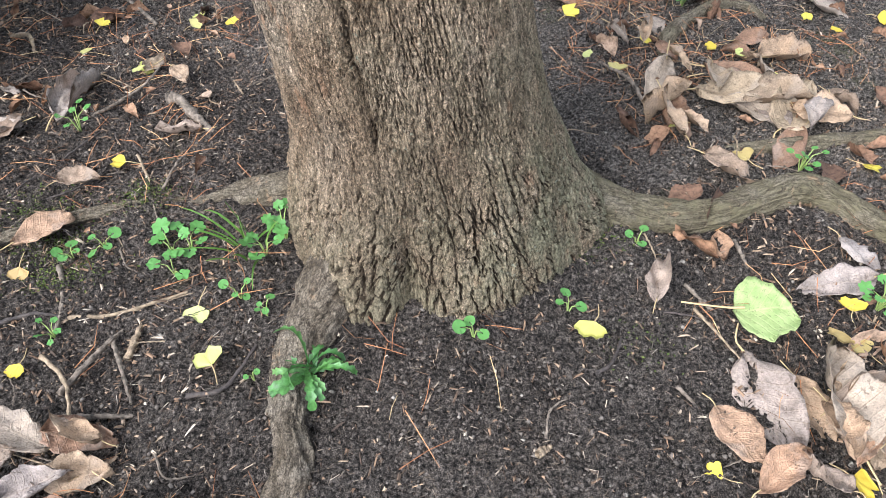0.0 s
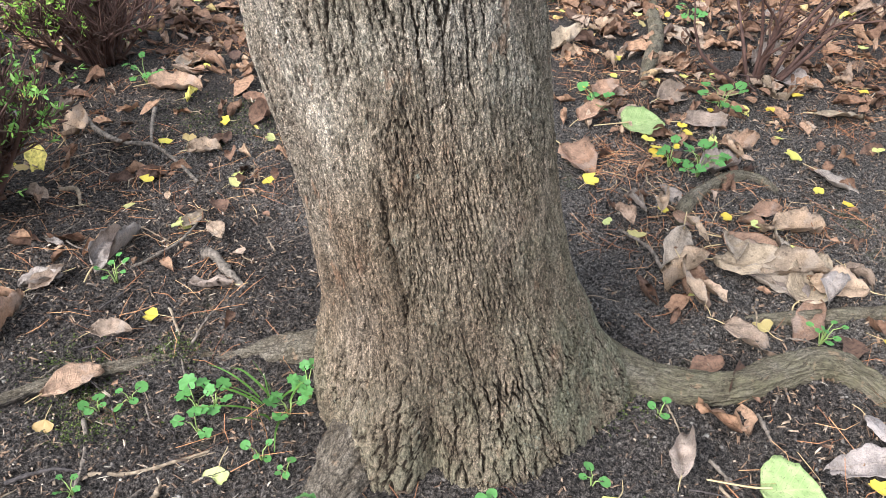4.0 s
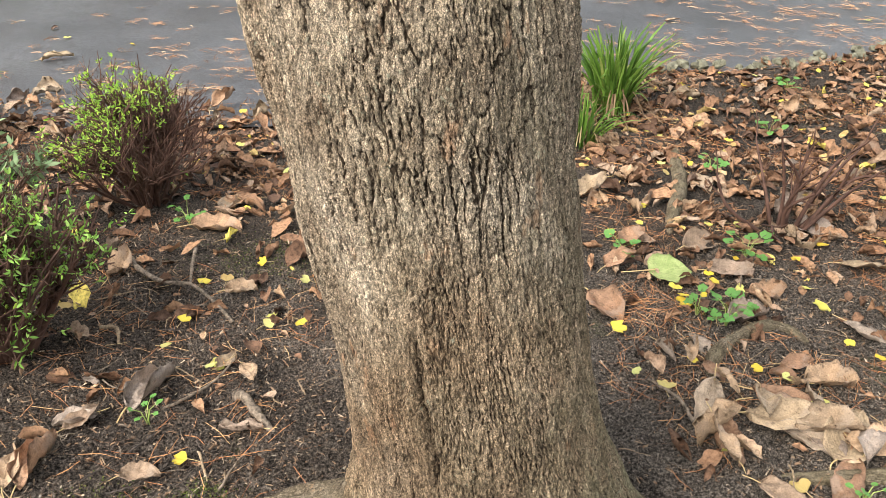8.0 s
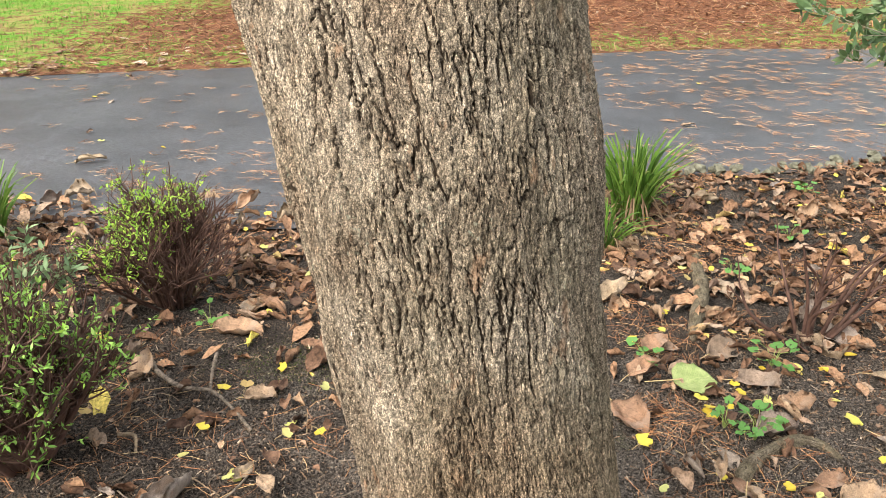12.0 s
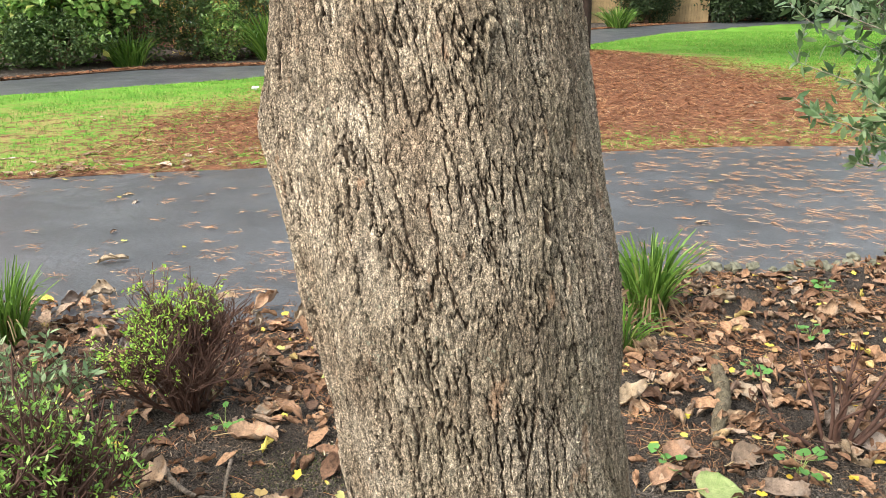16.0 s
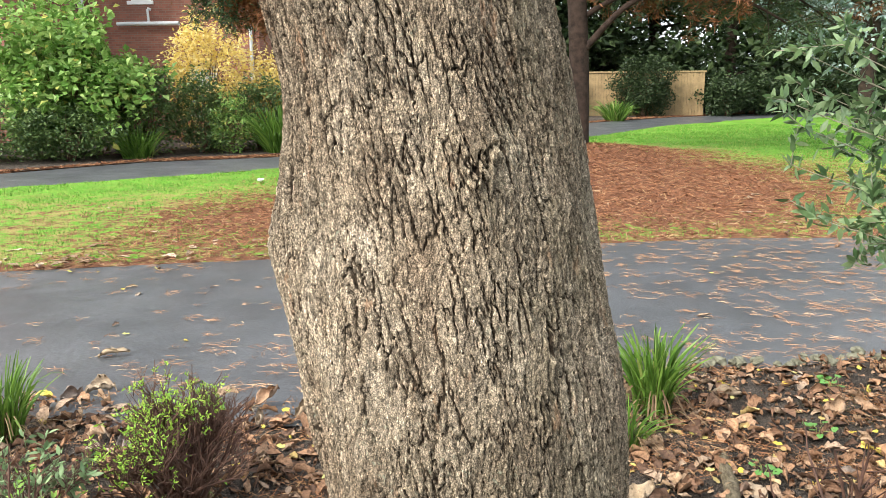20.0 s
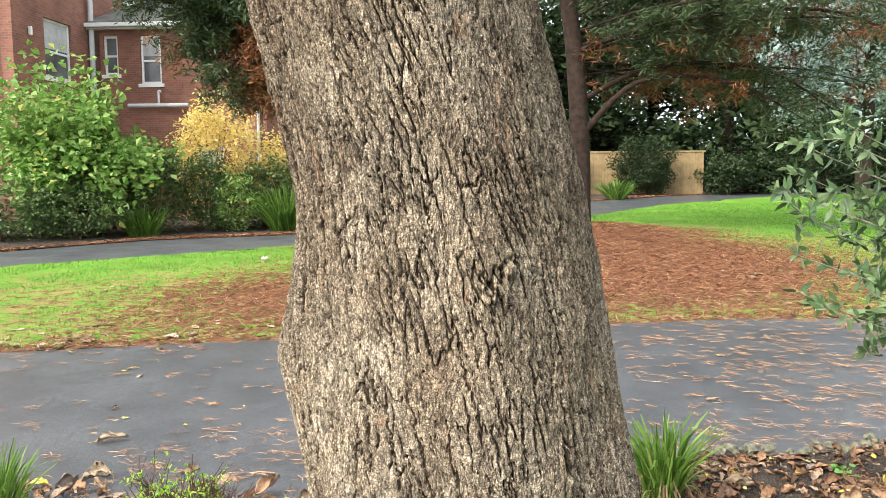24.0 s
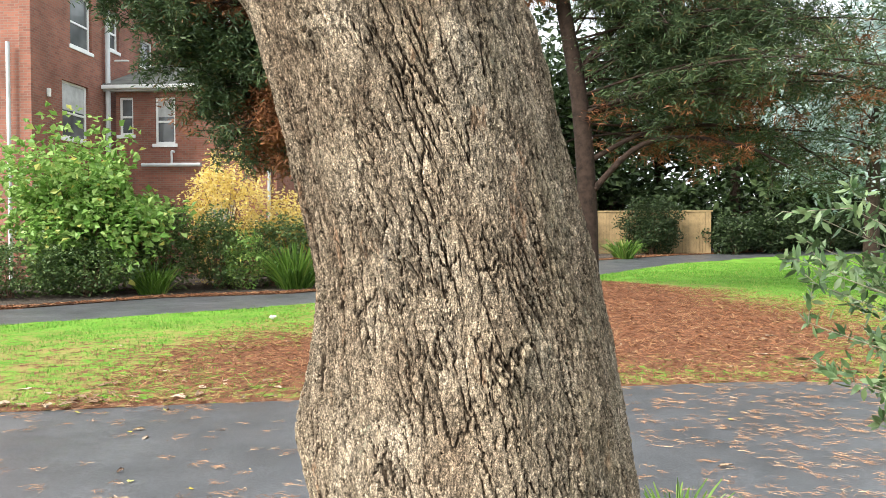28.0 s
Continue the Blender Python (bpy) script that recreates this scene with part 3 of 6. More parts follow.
def root(points, radii, seed, rough=0.3, mottled=0.6):
    """A root half sunk in the soil, ridged along its length. Points: (x, y, height over the soil)."""
    big = max(radii) > 0.045
    n = max(40, int(len(points) * (34 if big else 22)))
    p = smooth_line(points, n)
    p[:, 2] += land(p[:, 0], p[:, 1])
    r = np.interp(np.linspace(0, len(points) - 1, n), np.arange(len(points)), radii)
    sides = 112 if big else 40
    v, f = tube_arrays(p, r, sides)
    t = np.arange(sides) / sides
    along, round_ = np.meshgrid(np.cumsum(np.r_[0, np.linalg.norm(np.diff(p, axis=0), axis=1)]), t, indexing="ij")
    wide = 0.05 if big else 0.02
    arc = np.abs(round_ - 0.5) * 2 * np.pi * wide + seed
    bent = arc + 0.006 * fbm(arc / 0.03, along / 0.06, 3, seed) + 0.002 * fbm(arc / 0.006, along / 0.012, 2, seed + 1)
    f1, f2, who = cells(bent / 0.013, along / 0.075, seed)
    ridges = step(0.03, 0.26, f2 - f1)
    g1, g2, flake = cells(bent / 0.0075, along / 0.030, seed + 5)
    flakes = step(0.03, 0.3, g2 - g1)
    groove = step(0.0, 0.16, np.abs(vnoise(bent / 0.020, along / 0.20, seed + 7)))
    h = 0.0046 * ridges * (0.4 + 0.6 * who) + 0.0022 * flakes * flake + 0.0050 * groove + 0.008 * fbm(arc / 0.035, along / 0.07, 4, seed + 3) - 0.008
    h = h * ((0.35 + 0.65 * rough) if big else 0.4)
    c = np.repeat(p, sides, 0)
    d = v - c
    v = c + d * (1 + (h.ravel() / (np.linalg.norm(d, axis=1) + 1e-6)))[:, None]
    show = (1 - rough * (1 - ridges * (0.5 + 0.5 * groove) * (0.75 + 0.25 * flakes))).ravel()
    low = step(0.012, -0.006, v[:, 2] - land(v[:, 0], v[:, 1])) * 0.6
    me = sheet_mesh("root", v, f, attr={"weathered_unshaded": show, "along": along.ravel(), "around": bent.ravel(), "soiled": low, "mottled": np.full(len(v), mottled)})
    return part("root", me, ROOT_BARK, tree)


root([(-0.12, 0.98, 0.02), (-0.175, 0.89, 0.015), (-0.215, 0.81, 0.0), (-0.235, 0.72, -0.01), (-0.238, 0.63, -0.014), (-0.225, 0.56, -0.014), (-0.24, 0.44, -0.02)], (0.08, 0.07, 0.052, 0.038, 0.034, 0.039, 0.052), 3, 0.8, 0.05)
root([(-0.12, 1.22, 0.10), (-0.24, 1.24, 0.03), (-0.33, 1.255, 0.0), (-0.41, 1.25, -0.012), (-0.48, 1.24, -0.014), (-0.58, 1.24, -0.006), (-0.70, 1.22, -0.004), (-0.86, 1.17, -0.002), (-1.0, 1.1, -0.01)], (0.075, 0.052, 0.045, 0.037, 0.021, 0.017, 0.016, 0.015, 0.013), 5, 0.5, 0.25)
root([(0.20, 1.18, 0.10), (0.34, 1.16, 0.04), (0.46, 1.135, 0.012), (0.58, 1.12, 0.002), (0.68, 1.125, 0.002), (0.78, 1.16, 0.006), (0.88, 1.19, 0.008), (0.95, 1.18, 0.004), (1.03, 1.09, 0.0), (1.10, 1.0, -0.01)], (0.11, 0.078, 0.056, 0.047, 0.044, 0.042, 0.044, 0.043, 0.042, 0.04), 7, 0.55, 0.9)
root([(0.72, 1.37, -0.02), (0.84, 1.36, 0.0), (0.95, 1.36, 0.005), (1.07, 1.37, 0.005), (1.25, 1.38, 0.0), (1.5, 1.36, -0.03)], (0.012, 0.018, 0.022, 0.022, 0.024, 0.02), 9)
root([(0.735, 1.78, -0.02), (0.755, 1.845, 0.008), (0.806, 1.906, 0.014), (0.906, 1.987, 0.014), (1.001, 2.035, 0.01), (1.06, 2.01, 0.004), (1.10, 1.94, -0.02)], (0.018, 0.023, 0.023, 0.023, 0.022, 0.018, 0.012), 11)
root([(0.84, 2.72, -0.02), (0.88, 2.85, 0.01), (1.0, 3.2, 0.015), (1.05, 3.5, 0.01), (1.12, 3.75, -0.01)], (0.018, 0.03, 0.034, 0.032, 0.02), 13)


# ---- the house ----
BRICK = None


def brick_material():
    m = Mat("red_brickwork", 0.9, 0.2)
    k = m.n.new("ShaderNodeTexBrick")
    k.inputs["Scale"].default_value = 1.0
    k.inputs["Brick Width"].default_value, k.inputs["Row Height"].default_value, k.inputs["Mortar Size"].default_value = 0.225, 0.075, 0.008
    k.inputs["Color1"].default_value, k.inputs["Color2"].default_value, k.inputs["Mortar"].default_value = (0.33, 0.135, 0.095, 1), (0.235, 0.10, 0.075, 1), (0.24, 0.18, 0.145, 1)
    xyz = m.n.new("ShaderNodeSeparateXYZ")
    m.l.new(m.co, xyz.inputs[0])
    join = m.n.new("ShaderNodeCombineXYZ")
    m.l.new(m.maths("ADD", xyz.outputs[0], xyz.outputs[1]), join.inputs[0])
    m.l.new(xyz.outputs[2], join.inputs[1])
    m.l.new(join.outputs[0], k.inputs["Vector"])
    stain = m.ramp(m.noise(0.7, 5, 0.6), (0.3, 0.62), (0.7, 1.15))
    m.color(m.mix(0.9, k.outputs[0], stain, "MULTIPLY"))
    m.bump(k.outputs["Fac"], 0.3, -0.006)
    return m.m


BRICK = brick_material()
WHITE = plain("white_window_paint", (0.78, 0.79, 0.78), 0.4, 0.06, 3, 0.05)
PIPE = plain("grey_white_pipe_paint", (0.55, 0.57, 0.58), 0.45, 0.12, 3, 0.05)
SLATE = plain("weathered_slate", (0.15, 0.155, 0.14), 0.7, 0.35, 3, 0.4, 0.01)
LINTEL = plain("rubbed_red_brick", (0.36, 0.115, 0.055), 0.85, 0.2, 9, 0.2)


def glass_material():
    m = Mat("window_glass", 0.06, 0.5)
    m.color(m.ramp(m.noise(0.9, 2), (0.35, (0.06, 0.065, 0.07)), (0.65, (0.16, 0.17, 0.175))))
    return m.m


GLASS = glass_material()
CURTAIN = plain("pale_net_curtain", (0.45, 0.46, 0.46), 0.9, 0.2, 4, 0.2)


def sash_window(parent, at, w, h, rail=0.5, blind=0.0, ajar=0.0):
    """A white sash window in local x (width) and z (height), facing local -y, with its sill and lintel."""
    win = new("window")
    win.empty_display_size = 0.05
    win.parent = parent
    win.matrix_basis = at
    bm = bmesh.new()
    t = 0.075
    for x0, x1, z0, z1 in ((0, t, 0, h), (w - t, w, 0, h), (t, w - t, 0, t), (t, w - t, h - t, h), (t, w - t, rail * h - 0.035, rail * h + 0.035)):
        box(bm, x0, x1, -0.03, 0.06, z0, z1, 0.008)
    part("window_frame", bm, WHITE, win)
    for z0, z1 in ((t, rail * h - 0.035), (rail * h + 0.035, h - t)):
        bm = bmesh.new()
        box(bm, t, w - t, 0.012, 0.022, z0, z1)
        part("pane", bm, GLASS, win)
    bm = bmesh.new()
    box(bm, -0.09, w + 0.09, -0.15, 0.05, -0.12, -0.002, 0.012)
    part("window_sill", bm, WHITE, win)
    bm = bmesh.new()
    box(bm, -0.1, w + 0.1, -0.012, 0.04, h + 0.003, h + 0.26, 0.004)
    part("lintel", bm, LINTEL, win)
    if blind:
        bm = bmesh.new()
        box(bm, t, w - t, -0.004, 0.008, h * (1 - blind), h - t)
        part("blind", bm, CURTAIN, win)
    return win


def wall_with_holes(name, length, height, thick, holes, parent, at):
    """A brick wall in local x and z with window openings cut through it."""
    bm = bmesh.new()
    xs = sorted({0.0, length, *(v for x, z, w, h in holes for v in (x, x + w))})
    zs = sorted({0.0, height, *(v for x, z, w, h in holes for v in (z, z + h))})
    for x0, x1 in zip(xs, xs[1:]):
        for z0, z1 in zip(zs, zs[1:]):
            mx, mz = (x0 + x1) / 2, (z0 + z1) / 2
            if not any(x < mx < x + w and z < mz < z + h for x, z, w, h in holes):
                box(bm, x0, x1, 0, thick, z0, z1)
    bmesh.ops.remove_doubles(bm, verts=bm.verts, dist=1e-4)
    return part(name, bm, BRICK, parent, at=at)


house = thing("house", pose(0, 0, 0), "tall red brick house with white sash windows and a slate-roofed wing", "house")
G0 = -0.2
SIDE = pose(-13.85, 21.7, G0, 0, 0, 90)
side_holes = [(1.6, 4.85, 1.55, 1.8), (2.1, 7.85, 1.3, 1.75), (4.4, 8.3, 0.85, 1.3), (6.9, 8.25, 1.1, 1.0), (1.6, 1.4, 1.5, 1.8)]
wall_with_holes("side_wall", 14.0, 12.5, 0.35, side_holes, house, SIDE)
for i, (x, z, w, h) in enumerate(side_holes):
    sash_window(house, SIDE @ pose(x, 0.12, z), w, h, 0.45, 0.5 if i == 0 else 0.0)
wall_with_holes("front_wall", 11.6, 12.5, 0.35, [], house, pose(-25.82, 21.74, G0))
wing_holes = [(0.12, 5.22, 0.5, 1.3), (1.4, 4.9, 0.72, 1.61), (3.2, 1.2, 1.0, 1.6)]
WING = pose(-13.5, 26.0, G0)
wall_with_holes("wing_wall", 5.7, 6.85, 0.3, wing_holes, house, WING)
for i, (x, z, w, h) in enumerate(wing_holes):
    sash_window(house, WING @ pose(x, 0.1, z), w, h, 0.48, 0.42 if i else 0.0)
wall_with_holes("wing_side_wall", 6.0, 6.85, 0.3, [], house, pose(-7.8, 26.3, G0, 0, 0, 90))


def roof_slab(name, corners, mat, thick=0.08):
    bm = bmesh.new()
    lo = [bm.verts.new(c) for c in corners]
    hi = [bm.verts.new((c[0], c[1], c[2] + thick)) for c in corners]
    bm.faces.new(lo[::-1])
    bm.faces.new(hi)
    n = len(corners)
    for i in range(n):
        bm.faces.new((lo[i], lo[(i + 1) % n], hi[(i + 1) % n], hi[i]))
    return part(name, bm, mat, house)


roof_slab("roof", [(-13.85, 25.75, 6.68), (-7.5, 25.75, 6.68), (-9.2, 28.6, 8.0), (-13.0, 28.6, 8.0)], SLATE)
roof_slab("roof", [(-14.2, 21.4, 12.3), (-14.2, 36, 12.3), (-19, 36, 16), (-19, 21.4, 16)], SLATE)
bm = bmesh.new()
box(bm, -13.84, -7.5, 25.62, 25.76, 6.56, 6.70, 0.03)
part("gutter", bm, WHITE, house)
bm = bmesh.new()
box(bm, -13.84, -7.5, 25.76, 25.985, 6.5, 6.64, 0.01)
part("fascia", bm, PIPE, house)


def pipe(points, r, name="downpipe", mat=None):
    h = Heap()
    h.tube(smooth_line(points, 24), np.full(24, r), 10)
    return part(name, h.mesh(name), mat or PIPE, house)


bm = bmesh.new()
box(bm, -16.2, -14.42, 21.35, 21.42, -0.11, 0.11, 0.01)
barge = part("barge_board", bm, PIPE, house, at=Matrix.Translation((-0.55, 0, 7.55)) @ Matrix.Translation((-15.3, 21.4, 0)) @ pose(0, 0, 0, 0, 38, 0) @ Matrix.Translation((15.3, -21.4, 0)))
bm = bmesh.new()
box(bm, 0, 0.09, -0.1, 0.0, 0, 0.26, 0.02)
part("wall_lamp", bm, WHITE, house, at=SIDE @ pose(0.75, -0.01, 5.95))
bm = bmesh.new()
box(bm, 0, 0.5, -0.12, 0.0, 0, 0.05, 0.01)
part("pipe_bracket", bm, WHITE, house, at=pose(-13.5, 26.0, 7.55))
pipe([(-13.7, 25.85, 12.0), (-13.7, 25.85, 8), (-13.7, 25.85, 4), (-13.7, 25.85, 0.0)], 0.085)
pipe([(-14.45, 21.55, 7.2), (-14.45, 21.55, 4.5), (-14.45, 21.55, 2), (-14.45, 21.55, 0)], 0.06)
pipe([(-8.05, 25.9, 6.5), (-8.05, 25.9, 4), (-8.05, 25.9, 2), (-8.05, 25.9, 0)], 0.055)
pipe([(-12.5, 25.8, 3.95), (-11.5, 25.8, 3.95), (-10.4, 25.8, 3.95)], 0.07, "waste_pipe")
pipe([(-11.35, 25.85, 4.4), (-11.45, 25.85, 4.42), (-11.45, 25.85, 4.2), (-11.45, 25.85, 3.9)], 0.04, "waste_pipe")


# ---- foliage ----
def leaf_cloud(centres, size, rng, stretch=2.2, fold=0.25, droop=0.0, up=0.5):
    """Many small folded leaves: arrays of places and four-cornered faces."""
    n = len(centres)
    d = rng.normal(size=(n, 3))
    d[:, 2] = d[:, 2] * 0.6 - droop
    d /= np.linalg.norm(d, axis=1)[:, None]
    side = np.cross(d, rng.normal(size=(n, 3)) + np.array([0, 0, up * 3]))
    side /= np.linalg.norm(side, axis=1)[:, None] + 1e-9
    nor = np.cross(side, d)
    s = size * rng.uniform(0.6, 1.25, n)[:, None]
    w = s / stretch
    a, tip = centres, centres + d * s
    mid = centres + d * s * 0.48
    l, r = mid + side * w * 0.5 + nor * w * fold, mid - side * w * 0.5 + nor * w * fold
    v = np.stack([a, r, tip, l], 1).reshape(-1, 3)
    return v, np.arange(4 * n).reshape(-1, 4)


def blob_points(rng, n, centre, radii, shell=0.55, lump=0.35, seed=0):
    """Places in a lumpy, gappy crown."""
    out = []
    while len(out) < n:
        d = rng.normal(size=(n, 3))
        d /= np.linalg.norm(d, axis=1)[:, None]
        r = shell + (1 - shell) * rng.random(n) ** 0.6
        az, el = np.arctan2(d[:, 1], d[:, 0]), d[:, 2]
        k = 1 + lump * fbm(az * 1.6 + seed, el * 2.2, 3, seed)
        keep = vnoise(az * 3.5 + 5, el * 5 + r * 4, seed + 7) > -0.45
        out.extend((np.asarray(centre) + d * (r * k)[:, None] * np.asarray(radii))[keep])
    return np.array(out[:n])


GREEN_BUSH = leafy("fresh_green_leaves", [(0.0, (0.14, 0.29, 0.055)), (0.5, (0.25, 0.42, 0.10)), (0.92, (0.38, 0.53, 0.17)), (1.0, (0.54, 0.50, 0.12))], 0.45, 0.35)
YELLOW_BUSH = leafy("yellow_autumn_leaves", [(0.0, (0.68, 0.50, 0.11)), (0.5, (0.87, 0.70, 0.24)), (1.0, (0.90, 0.79, 0.40))], 0.5, 0.4)
DARK_BUSH = leafy("dark_evergreen_leaves", [(0.0, (0.04, 0.08, 0.026)), (0.6, (0.10, 0.165, 0.052)), (1.0, (0.18, 0.25, 0.085))], 0.4, 0.2)
BLUE_BUSH = leafy("blue_grey_conifer_needles", [(0.0, (0.26, 0.36, 0.35)), (1.0, (0.50, 0.60, 0.58))], 0.6, 0.2)
PINE_GREEN = leafy("pine_needles_green", [(0.0, (0.030, 0.058, 0.026)), (0.6, (0.068, 0.112, 0.048)), (0.95, (0.12, 0.165, 0.065)), (1.0, (0.20, 0.11, 0.05))], 0.5, 0.2)
HEDGE = leafy("dark_hedge_leaves", [(0.0, (0.016, 0.032, 0.012)), (0.6, (0.040, 0.068, 0.024)), (1.0, (0.075, 0.11, 0.042))], 0.5, 0.2)
PINE_RUST = leafy("pine_needles_rusty", [(0.0, (0.15, 0.062, 0.028)), (1.0, (0.32, 0.135, 0.056))], 0.6, 0.2)
STEM = plain("brown_twig_bark", (0.13, 0.075, 0.05), 0.8, 0.35, 20, 0.3)
PINE_BARK = plain("red_brown_pine_bark", (0.036, 0.023, 0.017), 0.95, 0.55, 7, 0.9, 0.03)
BLADE = leafy("green_strap_leaves", [(0.0, (0.055, 0.12, 0.020)), (0.6, (0.12, 0.23, 0.035)), (0.93, (0.20, 0.31, 0.06)), (1.0, (0.38, 0.30, 0.12))], 0.4, 0.3)


DRY_BLADE = leafy("withered_strap_leaves", [(0.0, (0.11, 0.065, 0.035)), (0.6, (0.20, 0.13, 0.07)), (1.0, (0.34, 0.26, 0.14))], 0.7, 0.2)


def bush(name, at, radii, leaves, size, mat, seed, label, stems=14, stretch=1.8, shell=0.5, group="", droop=0.15, category="shrub", lump=0.35):
    """A shrub: stems from its foot and a crown of many small leaves."""
    rng = np.random.default_rng(seed)
    x, y = at
    ob = thing(name, pose(x, y, float(land(x, y))), label, category, group)
    h = Heap()
    for i in range(stems):
        a = rng.uniform(0, 2 * np.pi)
        e = rng.uniform(0.2, 0.85)
        tip = np.array([np.cos(a) * radii[0] * e, np.sin(a) * radii[1] * e, radii[2] * rng.uniform(1.0, 1.75)])
        mid = tip * np.array([0.4, 0.4, 0.5]) + rng.normal(0, 0.04, 3) * radii[0]
        h.tube(smooth_line([(rng.normal(0, 0.05) * radii[0], rng.normal(0, 0.05) * radii[1], -0.03), mid, tip], 9), np.linspace(0.02, 0.004, 9) * radii[2] ** 0.5, 5)
    part("stem", h.mesh("stem"), STEM, ob)
    pts = blob_points(rng, leaves, (0, 0, radii[2]), radii, shell, lump, seed)
    pts = pts[pts[:, 2] > 0.02]
    part("crown", sheet_mesh("crown", *leaf_cloud(pts, size, rng, stretch, droop=droop), smooth=False), mat, ob)
    return ob


def strap_clump(name, at, n, length, spread, width, seed, label, mat=None, straight=0.5, dry=0):
    """A clump of long arching strap leaves, some kinked at the tip."""
    rng = np.random.default_rng(seed)
    x, y = at
    ob = thing(name, pose(x, y, float(land(x, y))), label, "plant")
    share = n if n <= 20 else 6
    tufts = [Heap() for _ in range(share)]
    for i in range(n):
        a, out = rng.uniform(0, 2 * np.pi), spread * rng.random() ** 0.6
        base = np.array([np.cos(a), np.sin(a), 0]) * out * 0.4
        a += rng.normal(0, 0.6)
        k = length * rng.uniform(0.5, 1.08)
        s = np.linspace(0, 1, 7)
        reach = out * s ** (1 + straight * 1.2) * rng.uniform(0.4, 1.2)
        top = k * (s - 0.32 * (out / spread) * s ** 3 * (1.3 - straight)) - k * rng.choice((0.0, 0.0, 0.35)) * np.maximum(0, s - 0.75) * 2
        d = np.array([np.cos(a), np.sin(a), 0])
        p = base + reach[:, None] * d + top[:, None] * np.array([0, 0, 1])
        turn = rng.uniform(0, np.pi)
        side = np.cross(d, (0, 0, 1)) * math.cos(turn) + d * math.sin(turn)
        w = width * np.interp(s, (0, 0.3, 0.85, 1), (0.7, 1.0, 0.85, 0.35))[:, None] * 0.5
        v = np.concatenate([p - side * w, p + side * w])
        q = np.array([[j, j + 1, 8 + j, 7 + j] for j in range(6)])
        tufts[i % share].add(v, q)
    if dry:
        skirt = Heap()
        for i in range(dry):
            a, k = rng.uniform(0, 2 * np.pi), spread * rng.uniform(0.6, 1.25)
            d = np.array([np.cos(a), np.sin(a), 0])
            s = np.linspace(0, 1, 6)
            p = d * (0.1 * spread + k * s[:, None]) + np.stack([0 * s, 0 * s, length * rng.uniform(0.1, 0.4) * np.sin(s * 2.6) + 0.012], -1)
            side = np.cross(d, (0, 0, 1)) * width * 0.22
            skirt.add(np.concatenate([p - side, p + side]), np.array([[j, j + 1, 7 + j, 6 + j] for j in range(5)]))
        part("dry_skirt", skirt.mesh("dry_skirt"), DRY_BLADE, ob, "withered brown outer leaves")
    for h in tufts:
        part("leaf_tuft", h.mesh("leaf_tuft"), mat or BLADE, ob)
    return ob


bush("shrub", (-11.15, 19.9), (2.1, 1.7, 2.1), 9500, 0.215, GREEN_BUSH, 1, "large leafy green shrub turning yellow, beside the path", 18, 1.35, 0.3, lump=0.6)
bush("shrub", (-8.3, 22.6), (1.45, 1.2, 2.0), 6500, 0.13, YELLOW_BUSH, 2, "golden yellow autumn shrub in the border", 16, 2.0, 0.4)
bush("shrub", (-6.6, 23.2), (1.0, 1.0, 1.45), 3500, 0.13, YELLOW_BUSH, 19, "golden yellow autumn shrub in the border", 16, 2.0, 0.4)
for i, (x, y, rx, h) in enumerate(((-14.2, 18.2, 1.6, 0.9), (-12.4, 18.4, 1.5, 0.8), (-10.7, 18.9, 1.4, 0.75), (-9.3, 20.4, 1.0, 1.1), (-8.0, 21.0, 0.9, 1.15), (-6.7, 22.0, 0.9, 1.05), (-5.2, 23.2, 1.2, 1.2), (-3.6, 24.2, 1.4, 1.2))):
    bush("shrub", (x, y), (rx, rx * 0.8, h), 3800, 0.11, DARK_BUSH, 70 + i, "dark evergreen shrub filling the border beside the path", 12)
bush("shrub", (-7.3, 21.0), (0.7, 0.6, 0.8), 2600, 0.09, GREEN_BUSH, 88, "yellow-green leafy shrub low in the border", 10)
strap_clump("strap_leaf_plant", (-5.9, 21.2), 340, 1.5, 1.15, 0.045, 7, "dark green clump of arching strap leaves by the path", None, 0.2)
strap_clump("strap_leaf_plant", (-9.2, 19.5), 220, 1.0, 0.85, 0.035, 8, "dark green clump of arching strap leaves by the path", None, 0.2)
strap_clump("strap_leaf_plant", (5.6, 36.6), 200, 1.2, 1.1, 0.05, 9, "green clump of strap leaves before the fence", None, 0.2)

# ---- fence and far trees ----
FENCE_WOOD = plain("pale_fence_timber", (0.29, 0.205, 0.105), 0.75, 0.25, 3, 0.3)
fence = thing("fence", pose(4.4, 41.4, 0.36, 0, 0, -2), "pale timber close-board fence panels behind the lawn", "fence")
for i in range(44):
    bm = bmesh.new()
    box(bm, i * 0.145, i * 0.145 + 0.138, 0.006 * (i % 2), 0.03 + 0.006 * (i % 2), 0.0, 2.25, 0.004)
    part("board", bm, FENCE_WOOD, fence)
bm = bmesh.new()
box(bm, -0.03, 6.45, -0.04, 0.07, 2.25, 2.33, 0.01)
part("capping_rail", bm, FENCE_WOOD, fence)
for i, (x, y, r, h, seed) in enumerate([(11.9, 41, 1.4, 1.0, 11), (13.8, 42, 1.5, 1.1, 12), (15.8, 43, 1.6, 1.1, 13), (3.2, 40.5, 1.2, 1.3, 14), (18, 44, 1.7, 1.2, 15), (20.5, 45, 1.8, 1.3, 16)]):
    bush("shrub", (x, y), (r, r * 0.9, h), 3200, 0.19, HEDGE, seed, "dark evergreen shrub at the far edge of the lawn", 8)
